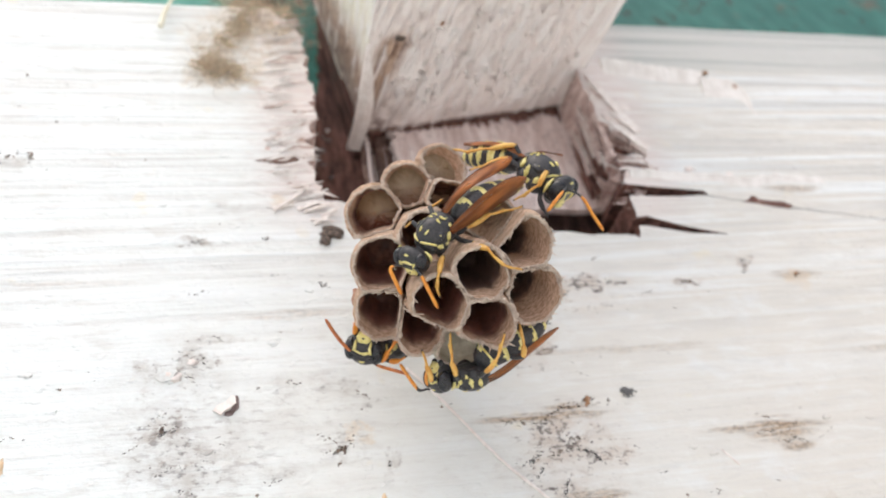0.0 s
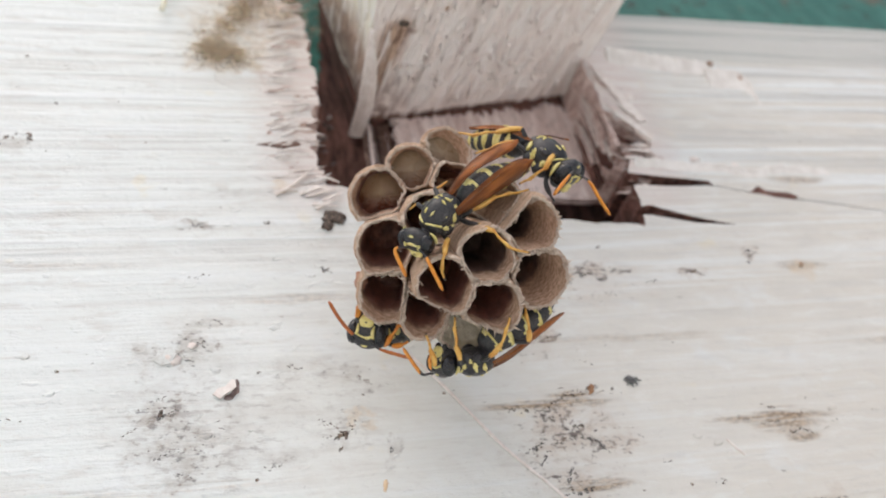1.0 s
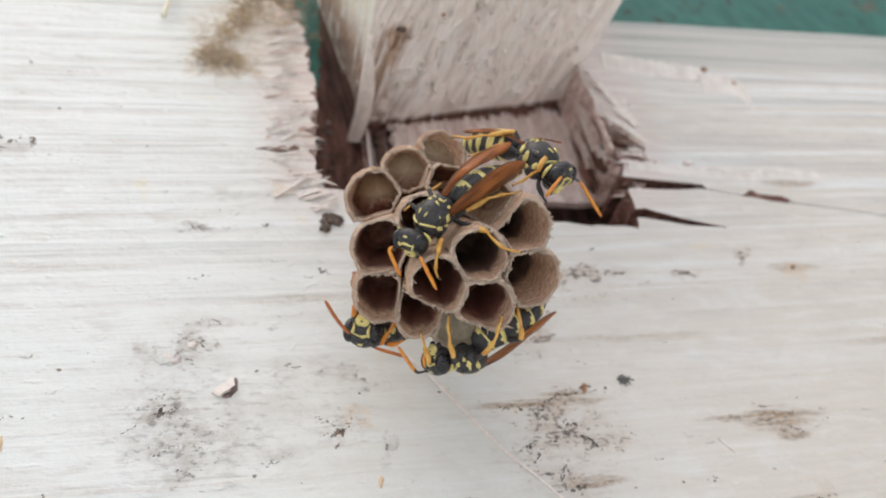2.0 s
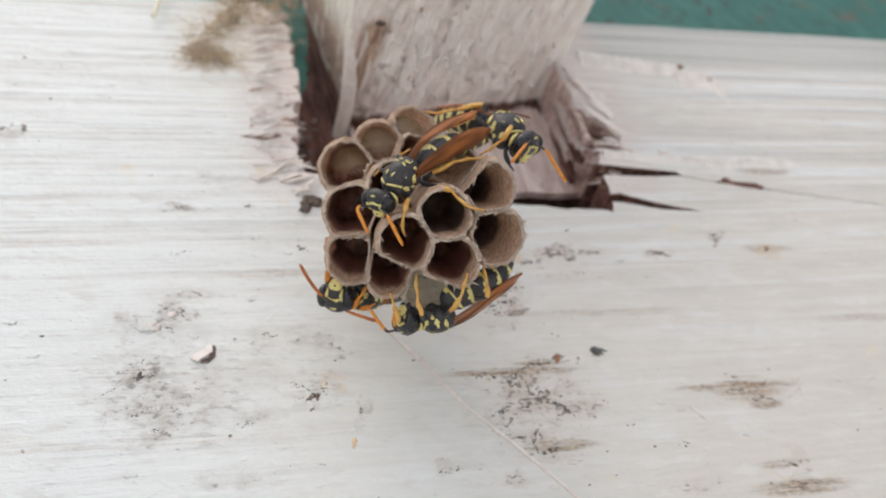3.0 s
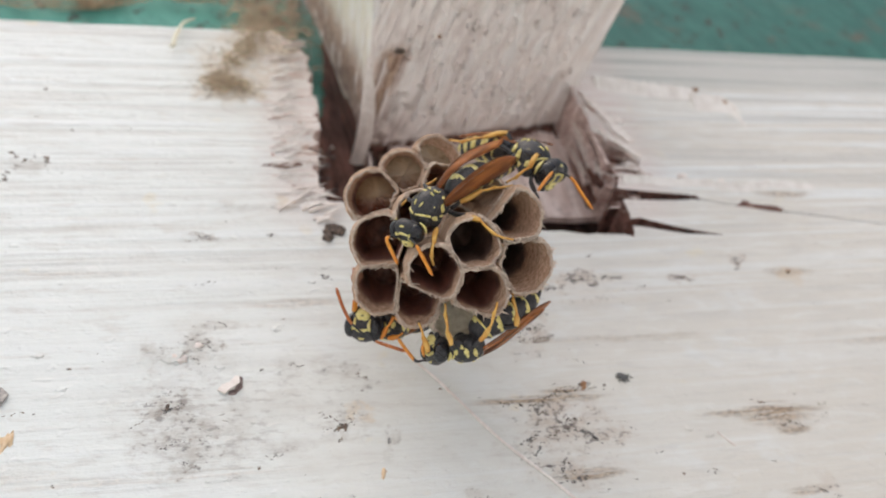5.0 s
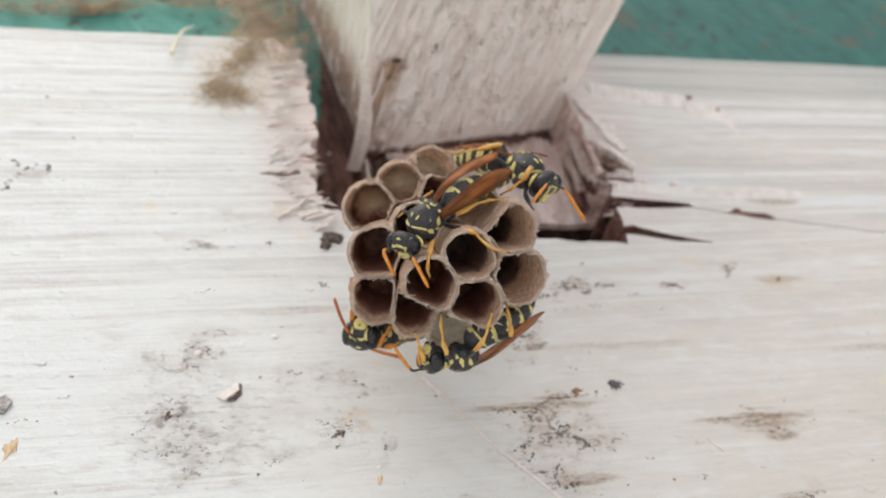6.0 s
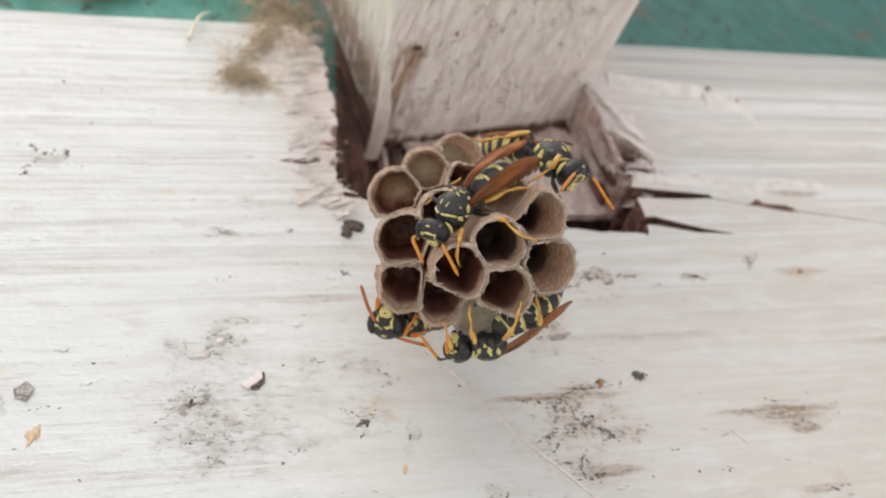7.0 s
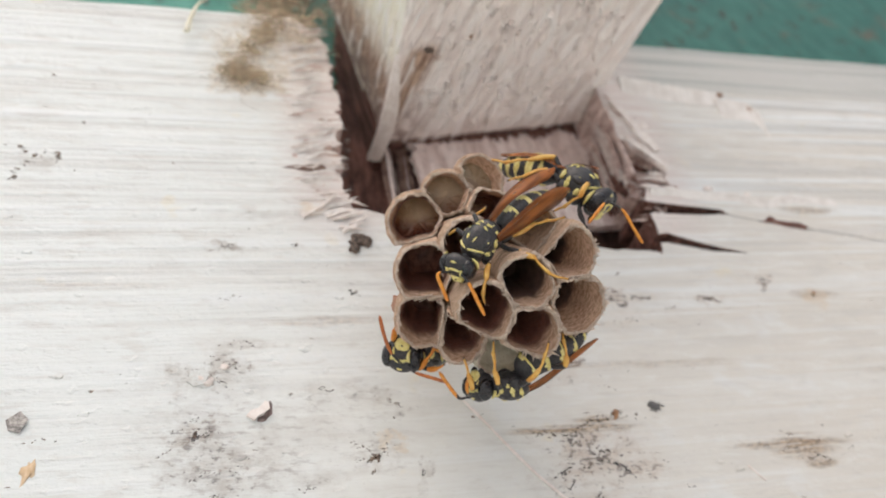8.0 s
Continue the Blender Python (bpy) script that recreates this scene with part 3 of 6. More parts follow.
def board():
    ob = thing("wall_board", "wide white-painted weathered board, torn notch in its top edge", "board", kind="structure")
    edge = [(-260, 45.6), (-260, -200), (320, -200), (320, 45.6)]
    edge += ragged(320, 45.6, 32.0, 45.6, 6.0, 0.12)
    edge += ragged(32.0, 45.6, 27.9, 33.2, 1.1, 0.3)
    edge += ragged(27.9, 33.2, 28.6, 26.2, 0.9, 0.3)
    edge += ragged(28.6, 26.2, 28.3, 23.6, 0.7, 0.3)
    edge += ragged(28.3, 23.6, 34.3, 18.4, 0.8, 0.5)
    edge += ragged(34.3, 18.4, 33.4, 13.8, 0.7, 0.4)
    edge += ragged(33.4, 13.8, 28.8, 13.4, 0.7, 0.15)
    edge += [(28.6, 10.9), (33.0, 10.3), (37.0, 9.9), (40.8, 9.5), (41.3, 8.7), (37.0, 8.5), (34.0, 8.5), (28.9, 8.7)]
    edge += ragged(28.9, 9.0, 28.8, 5.2, 0.9, 0.3)
    edge += [(28.7, 4.8), (30.2, 5.0), (31.4, 4.5), (36.0, 2.95), (42.2, 1.45), (36.0, 1.9), (31.4, 2.9), (29.6, 3.3), (28.5, 3.3)]
    edge += [(28.4, 2.2), (28.0, 1.2)]
    edge += ragged(27.6, 1.6, 6.0, 3.6, 1.6, 0.25)
    edge += ragged(6.0, 3.6, -14.3, 8.2, 1.4, 0.5)
    edge += ragged(-14.3, 8.2, -15.2, 14.0, 0.7, 0.7)
    edge += ragged(-15.2, 14.0, -14.0, 27.0, 0.55, 0.9)
    edge += ragged(-14.0, 27.0, -14.6, 40.0, 0.7, 0.8)
    edge += ragged(-14.6, 40.0, -18.5, 45.6, 1.0, 0.6)
    edge += ragged(-18.5, 45.6, -260, 45.6, 7.0, 0.12)
    bm = prism(edge, 0, 10, 0, 1)
    # crack and low notch sides take the dark wood as painted shade
    for f in bm.faces:
        c = f.calc_center_median()
        if f.material_index == 1 and c.x > 26.5 and c.z < 12.6:
            f.material_index = 2
    part("board", bm, [PAINT, TORN, DARKWOOD], ob, smooth=False)
    # rough wood left standing where the face has broken away
    e = ragged(28.6, 27.0, 36.5, 19.5, 0.8, 0.3) + ragged(36.5, 19.5, 36.0, 12.8, 0.8, 0.2) + ragged(36.0, 12.8, 29.4, 12.8, 0.8, 0.2) + ragged(29.4, 12.8, 28.8, 27.0, 0.6, 0.7)
    part("torn_wood", prism(e, 2.6, 9.8), TORN, ob, "brown wood torn bare", smooth=False)
    return ob


BOARD = board()

back = thing("wall_green", "green-painted plank wall behind the white board", "wall", kind="structure")
part("plank", prism([(-2600, -1500), (2600, -1500), (2600, 1300), (-2600, 1300)], 16, 60), GREEN, back, smooth=False)

# unseen ground, kept very pale to bounce light under the beam
ground = part("ground", prism([(-60000, -1600), (60000, -1600), (60000, -1500), (-60000, -1500)], -60000, 60000), BOUNCEGROUND, smooth=False)
tagged(ground, "unseen pale ground before the wall, bounces light upward", "ground", kind="structure")


def notch_timbers():
    ob = thing("trim_block", "pale raw wooden block set inside the notch", "block", kind="structure")
    e = ragged(-0.6, 13.4, 29.6, 13.6, 1.5, 0.25) + ragged(29.6, 13.6, 29.6, 42, 4, 0.1) + ragged(29.6, 42, -1.2, 38.0, 1.2, 0.5) + ragged(-1.2, 38.0, -1.0, 13.4, 1.1, 0.8)
    part("block", prism(e, 8.9, 10.2), BLOCKWOOD, ob, smooth=False)
    for k in range(9):
        x, z, w = -5.2 + 0.5 * k + rng.uniform(-0.4, 0.4), rng.uniform(9, 17), rng.uniform(0.12, 0.5)
        bm = bmesh.new()
        tube(bm, smooth_line([(x, 10.2, z), (x + rng.uniform(-0.7, 0.7), rng.uniform(9.8, 12.0), z + 12), (x + rng.uniform(-1.2, 1.2), 10.6, 40)], 3), lambda t: w * (1 - 0.4 * t), 6)
        part("wood_fibre", bm, BAREWOOD if k % 3 else BLOCKWOOD, ob, "reddish split wood fibre", smooth=False)
    ob2 = thing("trim_backing", "brown timber deep inside the notch, darkened for its shade", "timber", kind="structure")
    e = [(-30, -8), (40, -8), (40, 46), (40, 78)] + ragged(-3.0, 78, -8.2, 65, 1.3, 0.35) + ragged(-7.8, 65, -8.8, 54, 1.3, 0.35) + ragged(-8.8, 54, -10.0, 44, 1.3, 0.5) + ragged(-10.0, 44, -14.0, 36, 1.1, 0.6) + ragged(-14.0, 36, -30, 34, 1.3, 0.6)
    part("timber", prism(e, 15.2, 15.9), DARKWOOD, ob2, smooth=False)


notch_timbers()
BEAMPOSE = mmpose(-6.3, 0, 28.0, 0, -10.8, 0)


def roof_beam():
    """A rolled beam that runs out of the notch; its underside and narrow side are painted."""
    ob = thing("roof_beam", "pinkish-white painted wooden beam, bare where it enters the notch", "beam", BEAMPOSE)
    under = [(0.6, 8.6), (-0.2, -5), (-1.4, -20), (-1.9, -27), (41.4, -27), (39.8, -18), (36.7, 0.4), (36.5, 3.6), (36.0, 6.9), (34.4, 8.3)]
    low = []
    for (x0, y0), (x1, y1) in zip(under, under[1:] + under[:1]):
        n = 14 if abs(y0 - 8.5) < 0.6 and abs(y1 - 8.5) < 0.6 else 4
        for k in range(n):
            t = k / n
            j = rng.uniform(-0.28, 0.28) if n > 4 and k else 0
            low.append((x0 + (x1 - x0) * t, y0 + (y1 - y0) * t + j))
    bm = bmesh.new()
    rows = []
    for inset, h in ((0.45, 0.0), (0.12, 0.13), (0.0, 0.45), (0.0, 60.0)):
        cx, cy = 17, -12
        ring = []
        for x, y in low:
            d = Vector((cx - x, (cy - y) * 0.3))
            d.normalize()
            ring.append(bm.verts.new((x + d.x * inset, y + d.y * inset - (0.13 * h if y > 6 else 0), h)))
        rows.append(ring)
    for a, b in zip(rows, rows[1:]):
        for k in range(len(a)):
            j = (k + 1) % len(a)
            bm.faces.new((a[k], a[j], b[j], b[k]))
    bm.faces.new(rows[0])
    bm.faces.new(rows[-1])
    body = part("beam", bm, BEAM, smooth=False)
    body.parent = ob
    # wrinkled coat of paint on the underside
    def side_at(y, pts):
        for (y0, x0), (y1, x1) in zip(pts, pts[1:]):
            if y <= y1:
                return x0 + (x1 - x0) * (y - y0) / (y1 - y0)
        return pts[-1][1]

    bm = bmesh.new()
    rows = []
    nx, ny = 220, 130
    for i in range(ny + 1):
        y = -26.4 + 34.3 * i / ny
        x0 = side_at(y, ((-27, -1.9), (-20, -1.4), (-5, -0.2), (8.6, 0.6))) + 0.5
        x1 = side_at(y, ((-27, 41.4), (-18, 39.8), (0.4, 36.7), (3.6, 36.5), (6.9, 36.0), (8.6, 34.2))) - 0.55
        row = []
        for k in range(nx + 1):
            x = x0 + (x1 - x0) * k / nx
            g = x + 0.16 * y + 0.5 * noise.noise(Vector((x * 0.3, y * 0.3, 3.0)))
            h = 0.62 * abs(noise.noise(Vector((g * 0.55, y * 0.06, 0)))) + 0.30 * noise.noise(Vector((g * 1.2, y * 0.25, 5))) + 0.16 * noise.noise(Vector((x * 1.9, y * 1.0, 9)))
            h += 0.5 * max(0.0, noise.noise(Vector((x * 0.8, y * 0.45, 21))) - 0.28)
            edge = min(1.0, 6.0 * min(k, nx - k) / nx, 10.0 * min(i, ny - i) / ny)
            row.append(bm.verts.new((x, y, 0.06 - edge * (0.20 + h))))
        rows.append(row)
    for u, v in zip(rows, rows[1:]):
        for k in range(nx):
            bm.faces.new((u[k], u[k + 1], v[k + 1], v[k]))
    part("paint_coat", bm, BEAM, label="wrinkled pinkish-white paint").parent = ob
    # the bare end that sits in the notch
    bm = bmesh.new()
    lo = [bm.verts.new(p) for p in ((0.1, 8.0, 0.9), (7.0, 8.2, 1.2), (7.0, 14.8, 1.2), (0.5, 15.4, 1.4))]
    hi = [bm.verts.new((v.co.x + 1.2, v.co.y - 5.6, 27.0)) for v in lo]
    for k in range(4):
        bm.faces.new((lo[k], lo[(k + 1) % 4], hi[(k + 1) % 4], hi[k]))
    bm.faces.new(lo)
    bm.faces.new(hi)
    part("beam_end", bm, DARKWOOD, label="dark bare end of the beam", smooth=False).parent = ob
    # torn brown fibres along the cut
    bm = bmesh.new()
    top = [(x, 8.7 + rng.uniform(-0.15, 0.15), 0.6) for x in np.linspace(5.5, 34.6, 62)]
    for (x0, y0, z0), (x1, y1, z1) in zip(top, top[1:]):
        z = -rng.uniform(0.1, 0.9) * (0.5 + x0 / 22) * (1.0 if x0 < 19 else 1.9)
        v = [bm.verts.new(p) for p in ((x0, y0, z0), (x1, y1, z1), (x1, y1 + 0.2, z * 0.6), (x0, y0 + 0.2, z), (x0, y0 + 0.6, z0), (x1, y1 + 0.6, z1))]
        bm.faces.new((v[0], v[1], v[2], v[3]))
        bm.faces.new((v[3], v[2], v[5], v[4]))
        bm.faces.new((v[0], v[3], v[4]))
        bm.faces.new((v[1], v[5], v[2]))
        bm.faces.new((v[0], v[4], v[5], v[1]))
    part("torn_edge", bm, DARKWOOD, label="torn brown wood fibres", smooth=False).parent = ob
    # a sliver of old coat that stands off the corner
    bm = bmesh.new()
    line = [(-0.6, -8.5, 0.1), (-0.25, -4, -0.35), (0.1, 1, -0.75), (0.1, 6, -0.7), (-0.3, 11.5, -0.4)]
    wide = [0.15, 0.7, 1.05, 1.05, 0.95]
    tops, bots = [], []
    for (x, y, z), w in zip(line, wide):
        tops.append([bm.verts.new((x - w, y, z + 0.5)), bm.verts.new((x, y, z)), bm.verts.new((x + w, y, z - 0.1))])
        bots.append([bm.verts.new((x - w, y, z + 1.0)), bm.verts.new((x, y, z + 0.6)), bm.verts.new((x + w, y, z + 0.5))])
    for i in range(4):
        for k in range(2):
            bm.faces.new((tops[i][k], tops[i][k + 1], tops[i + 1][k + 1], tops[i + 1][k]))
            bm.faces.new((bots[i][k], bots[i + 1][k], bots[i + 1][k + 1], bots[i][k + 1]))
        bm.faces.new((tops[i][0], tops[i + 1][0], bots[i + 1][0], bots[i][0]))
        bm.faces.new((tops[i][2], bots[i][2], bots[i + 1][2], tops[i + 1][2]))
    for i in (0, 4):
        bm.faces.new((tops[i][0], bots[i][0], bots[i][1], tops[i][1]))
        bm.faces.new((tops[i][1], bots[i][1], bots[i][2], tops[i][2]))
    part("paint_sliver", bm, FLAKE, label="lifted sliver of cream paint", smooth=False).parent = ob
    # rusty nail beside the worn streak
    bm = blob(bmesh.new(), (3.6, -9.9, -0.25), ((0.9, 0, 0), (0, 0.45, 0), (0, 0, 0.3)), 10, 6, lump=0.4)
    part("nail_head", bm, DIRT, label="dark rusted nail head").parent = ob
    bm = blob(bmesh.new(), (9.2, -12.0, -0.25), ((0.45, 0, 0), (0, 0.4, 0), (0, 0, 0.2)), 10, 6, lump=0.4)
    part("paint_blister", bm, RUST, label="small brown blister").parent = ob
    for k in range(230):
        x, y = rng.uniform(4, 34), rng.uniform(-24, 6)
        w, l = rng.uniform(0.12, 0.34), rng.uniform(0.2, 0.9)
        bm = blob(bmesh.new(), (x, y, -0.35), ((w, -0.1 * l, 0), (0.16 * l, l, 0), (0, 0, rng.uniform(0.25, 0.62))), 8, 6, lump=0.6, seed=k)
        part("paint_blister", bm, BEAM).parent = ob


roof_beam()


def splinter(bm, base, tip, w, t):
    """A torn flat wood fibre that narrows to its tip."""
    a, b = Vector(base), Vector(tip)
    d = (b - a).normalized()
    s = d.cross(Vector((0, 1, 0)))
    s = s.normalized() * w
    n = Vector((0, -t, 0))
    m = a.lerp(b, 0.55) + Vector((0, -t * rng.uniform(0, 2), rng.uniform(-0.2, 0.2)))
    r0 = [bm.verts.new(a + s + n), bm.verts.new(a - s + n), bm.verts.new(a - s - n), bm.verts.new(a + s - n)]
    r1 = [bm.verts.new(m + 0.7 * (s * i + n * j)) for i, j in ((1, 1), (-1, 1), (-1, -1), (1, -1))]
    p = bm.verts.new(b)
    for k in range(4):
        j = (k + 1) % 4
        bm.faces.new((r0[k], r0[j], r1[j], r1[k]))
        bm.faces.new((r1[k], r1[j], p))
    bm.faces.new(r0[::-1])


def splinters():
    for k in range(125):
        z = 7 + 37 * k / 125 + rng.uniform(-0.6, 0.6)
        x = -15.0 + rng.uniform(-2.8, 0.2) + 0.8 * math.sin(z * 0.9)
        n = rng.uniform(0.1, 1.0) if rng.random() < 0.75 else rng.uniform(1.0, 2.6)
        bm = bmesh.new()
        back = rng.uniform(0.6, 4.5)
        splinter(bm, (x - back, rng.uniform(0.0, 0.15), z - rng.uniform(-0.5, 0.5)), (x + n, rng.uniform(-1.2, 1.2), z + rng.gauss(0.1, 0.55) + (1.2 if rng.random() < 0.1 else 0)), rng.uniform(0.06, 0.34), rng.uniform(0.04, 0.12))
        part("splinter", bm, (WHITEWOOD, SPLINTER, WHITEWOOD, WHITEWOOD, TORN)[k % 5 if k % 3 else 0], BOARD, smooth=False)
    for k in range(44):
        z = 12 + 22 * k / 44 + rng.uniform(-0.6, 0.6)
        x = 28.6 + rng.uniform(0.0, 1.2) + (4.4 * max(0.0, min(1.0, (23.6 - z) / 5)) if z > 13.8 else 0)
        n = rng.uniform(0.2, 1.2) if rng.random() < 0.75 else rng.uniform(1.2, 2.6)
        bm = bmesh.new()
        splinter(bm, (x + rng.uniform(0.4, 2.0), rng.uniform(0.0, 0.3), z - rng.uniform(0.2, 1.8)), (x - n, rng.uniform(-0.7, 2.0), z + rng.gauss(0.8, 0.7)), rng.uniform(0.08, 0.28), rng.uniform(0.05, 0.14))
        part("splinter", bm, (FLAKE, SPLINTER, TORN)[k % 3], BOARD, smooth=False)
    for k in range(46):
        z = rng.uniform(15, 24)
        x, y = 28.7 + rng.uniform(-0.9, 0.3), rng.uniform(0.6, 8.6)
        bm = bmesh.new()
        splinter(bm, (x + 0.3, y, z), (x + rng.uniform(-0.9, 0.3), y + rng.uniform(-0.6, 0.6), z + rng.uniform(5, 13)), rng.uniform(0.15, 0.4), rng.uniform(0.2, 0.5))
        # low, deep splinters are coloured dark for the shade there
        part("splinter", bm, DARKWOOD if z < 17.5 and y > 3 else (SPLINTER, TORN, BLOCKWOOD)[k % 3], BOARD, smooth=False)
    for k in range(26):
        x, z = rng.uniform(28.8, 34.0), rng.uniform(13.4, 20.5)
        bm = bmesh.new()
        splinter(bm, (x + rng.uniform(0.5, 2.5), 2.5, z - rng.uniform(0, 1.0)), (x - rng.uniform(0.5, 2.5), rng.uniform(0.8, 2.3), z + rng.uniform(-0.2, 1.4)), rng.uniform(0.1, 0.3), rng.uniform(0.1, 0.25))
        part("splinter", bm, (TORN, SPLINTER, TORN, DARKWOOD)[k % 4], BOARD, smooth=False)
    for k in range(26):
        x, z = rng.uniform(27.6, 31.5), rng.uniform(1.8, 11.5)
        bm = bmesh.new()
        splinter(bm, (x + rng.uniform(0.6, 2.2), rng.uniform(0.2, 1.2), z - rng.uniform(-0.4, 0.8)), (x - rng.uniform(0.3, 1.6), rng.uniform(0.2, 3.5), z + rng.gauss(0.3, 0.6)), rng.uniform(0.08, 0.3), rng.uniform(0.06, 0.2))
        part("splinter", bm, (TORN, DARKWOOD, BAREWOOD, DARKWOOD, FLAKE)[k % 5], BOARD, smooth=False)
    # long torn slats at the notch corners
    for a, b, w in (((34.6, -0.1, 17.6), (28.2, -0.9, 23.6), 1.0), ((34.0, -0.2, 20.8), (28.0, -0.9, 33.4), 1.1), ((33.0, -0.1, 22.4), (29.2, -0.9, 25.2), 0.6), ((32.5, 0.5, 13.8), (28.0, -0.2, 13.4), 0.6), ((34.0, 0.4, 15.2), (28.4, -0.2, 15.0), 0.45), ((33.8, 0.6, 16.6), (30.2, -0.4, 16.0), 0.5), ((-20.8, -0.2, 6.5), (-16.0, -0.8, 9.9), 0.3), ((-17.8, -0.2, 6.6), (-13.6, -0.6, 7.8), 0.35), ((-16.5, -0.2, 7.8), (-12.4, -0.9, 6.4), 0.4), ((-16.4, -0.2, 5.0), (-12.8, -0.6, 4.2), 0.3), ((-17.0, -0.1, 6.3), (-12.2, -1.0, 7.2), 0.3), ((-16.0, -0.1, 4.3), (-12.8, -0.7, 5.6), 0.4), ((-15.6, -0.1, 9.6), (-12.4, -0.7, 8.0), 0.3), ((-15.0, -0.1, 5.6), (-12.0, -0.9, 6.6), 0.3), ((-18.4, -0.1, 8.4), (-15.6, -0.7, 10.6), 0.25)):
        bm = bmesh.new()
        splinter(bm, a, b, w * 0.62, 0.16)
        part("splinter", bm, FLAKE, BOARD, smooth=False)


splinters()


def notch_debris():
    """Flakes of paint caught in the notch."""
    for k in range(16):
        x, z = rng.uniform(-13.2, -9.4), rng.uniform(15.5, 29)
        s = rng.uniform(0.25, 0.75)
        bm = blob(bmesh.new(), (x, 14.9 - rng.uniform(0, 2.5), z + 5.5), ((s, 0, s * 0.4), (0, 0.25, 0), (-s * 0.3, 0, s * 0.6)), 8, 6, lump=0.9, seed=k * 3.1)
        tagged(part("paint_flake", bm, FLAKE if k % 4 == 0 else GREYBROWN, smooth=False), "small flake caught on the dark timber", "paint flake")


notch_debris()


def sheet(outline, thick, lift=0.0, curl=0.0):
    """A thin chip of paint lying on the board, with a lifted end."""
    bm = bmesh.new()
    xs = [x for x, _ in outline]
    x0, x1 = min(xs), max(xs)
    up = lambda x: lift + curl * ((x - x0) / (x1 - x0)) ** 2
    a = [bm.verts.new((x, -thick - up(x), z)) for x, z in outline]
    b = [bm.verts.new((x, -up(x) + 0.05, z)) for x, z in outline]
    bm.faces.new(a)
    bm.faces.new(b[::-1])
    for i in range(len(a)):
        j = (i + 1) % len(a)
        bm.faces.new((a[i], b[i], b[j], a[j]))
    return bm


def paint_layers():
    # each layer has a proud, ragged upper edge and thins out downwards
    for top, thick, fall in (
        (((32.4, 36.8), (36.2, 36.2), (39.9, 35.5), (44.2, 35.0), (49.8, 34.9)), 0.9, 3.2),
        (((48.6, 33.0), (52.0, 32.9), (54.7, 32.4), (55.7, 30.1), (56.2, 27.6)), 0.7, 4.0),
        (((30.0, 13.2), (34.0, 13.3), (39.2, 12.5), (44.0, 12.6), (48.5, 11.6), (54.0, 12.6), (62.0, 12.0)), 0.55, 1.5),
            ):
        line = []
        for (x0, z0), (x1, z1) in zip(top, top[1:]):
            for k in range(7):
                t = k / 7
                line.append((x0 + (x1 - x0) * t, z0 + (z1 - z0) * t + rng.uniform(-0.22, 0.22)))
        line.append(top[-1])
        bm = bmesh.new()
        m = len(line) - 1
        rows = []
        for k, (x, z) in enumerate(line):
            h = thick * min(1.0, 5.0 * (1 - k / m) + 0.06) * rng.uniform(0.75, 1.1)
            rows.append([bm.verts.new(v) for v in ((x, 0.03, z - 0.05), (x, -h * 0.8, z), (x, -h, z - 0.25), (x, -h * 0.5, z - fall * 0.45), (x, 0.02, z - fall))])
        for u, v in zip(rows, rows[1:]):
            for k in range(5):
                j = (k + 1) % 5
                bm.faces.new((u[k], v[k], v[j], u[j]))
        bm.faces.new(rows[0])
        bm.faces.new(rows[-1][::-1])
        part("paint_layer", bm, PINKPAINT, BOARD, "thick older paint layer with a torn edge", smooth=False)
    for (x, z), r in (((54.6, 31.4), 1.0), ((50.4, 34.4), 0.6)):
        part("knot", blob(bmesh.new(), (x, -0.2, z), ((r, 0, 0), (0, 0.3, 0), (0, 0, r * 0.6)), 10, 6, lump=0.4), RUST, BOARD, "small brown knot")


paint_layers()

def paint_blisters():
    """Low lumps in the old paint."""
    r = random.Random(21)
    for k in range(110):
        x, z = r.uniform(-55, 72), r.uniform(-42, 30)
        if (-19 < x < 36 and z > 0) or (-14 < x < 12 and -20 < z):
            continue
        w, h = r.uniform(0.15, 0.5), r.uniform(0.03, 0.09)
        bm = blob(bmesh.new(), (x, 0.0, z), ((w * 1.5, 0, w * r.uniform(-0.3, 0.3)), (0, h, 0), (0, 0, w * 0.7)), 9, 6, lump=0.7, seed=k * 1.7)
        part("paint_blister", bm, PAINT, BOARD)
    for x, z, w in ((-33.7, -16.0, 1.0), (-33.0, -16.6, 0.7), (-31.2, -14.8, 0.5), (40.0, 13.6, 0.8), (46.2, 12.4, 0.7), (33.5, 26.0, 0.9)):
        bm = blob(bmesh.new(), (x, 0.0, z), ((w, 0, w * 0.2), (0, 0.22, 0), (-w * 0.15, 0, w * 0.75)), 12, 8, lump=0.8, seed=x)
        part("paint_blister", bm, FLAKE, BOARD, "raised lump of white paint")


paint_blisters()

# ---------------------------------------------------------------- dirt and debris on the board
def smear(bm, r, x, z, l, slope, count, s):
    """Flat crumbs along a short crooked line."""
    k = l / math.hypot(1, slope)
    for _ in range(count):
        t = max(-1.3, min(1.3, r.gauss(0, 0.6)))
        w = s * r.uniform(0.35, 1.25)
        p = (x + t * k + r.gauss(0, 0.12), -0.01, z + t * k * slope + 0.25 * l * math.sin(4 * t) * 0.4 + r.gauss(0, 0.14))
        a = math.atan(slope) + r.gauss(0, 0.4)
        ca, sa = math.cos(a) * w, math.sin(a) * w
        blob(bm, p, ((ca * 1.7, 0, sa * 1.7), (0, w * 0.16, 0), (-sa * 0.7, 0, ca * 0.7)), 6, 4, lump=1.0, seed=r.uniform(0, 50))


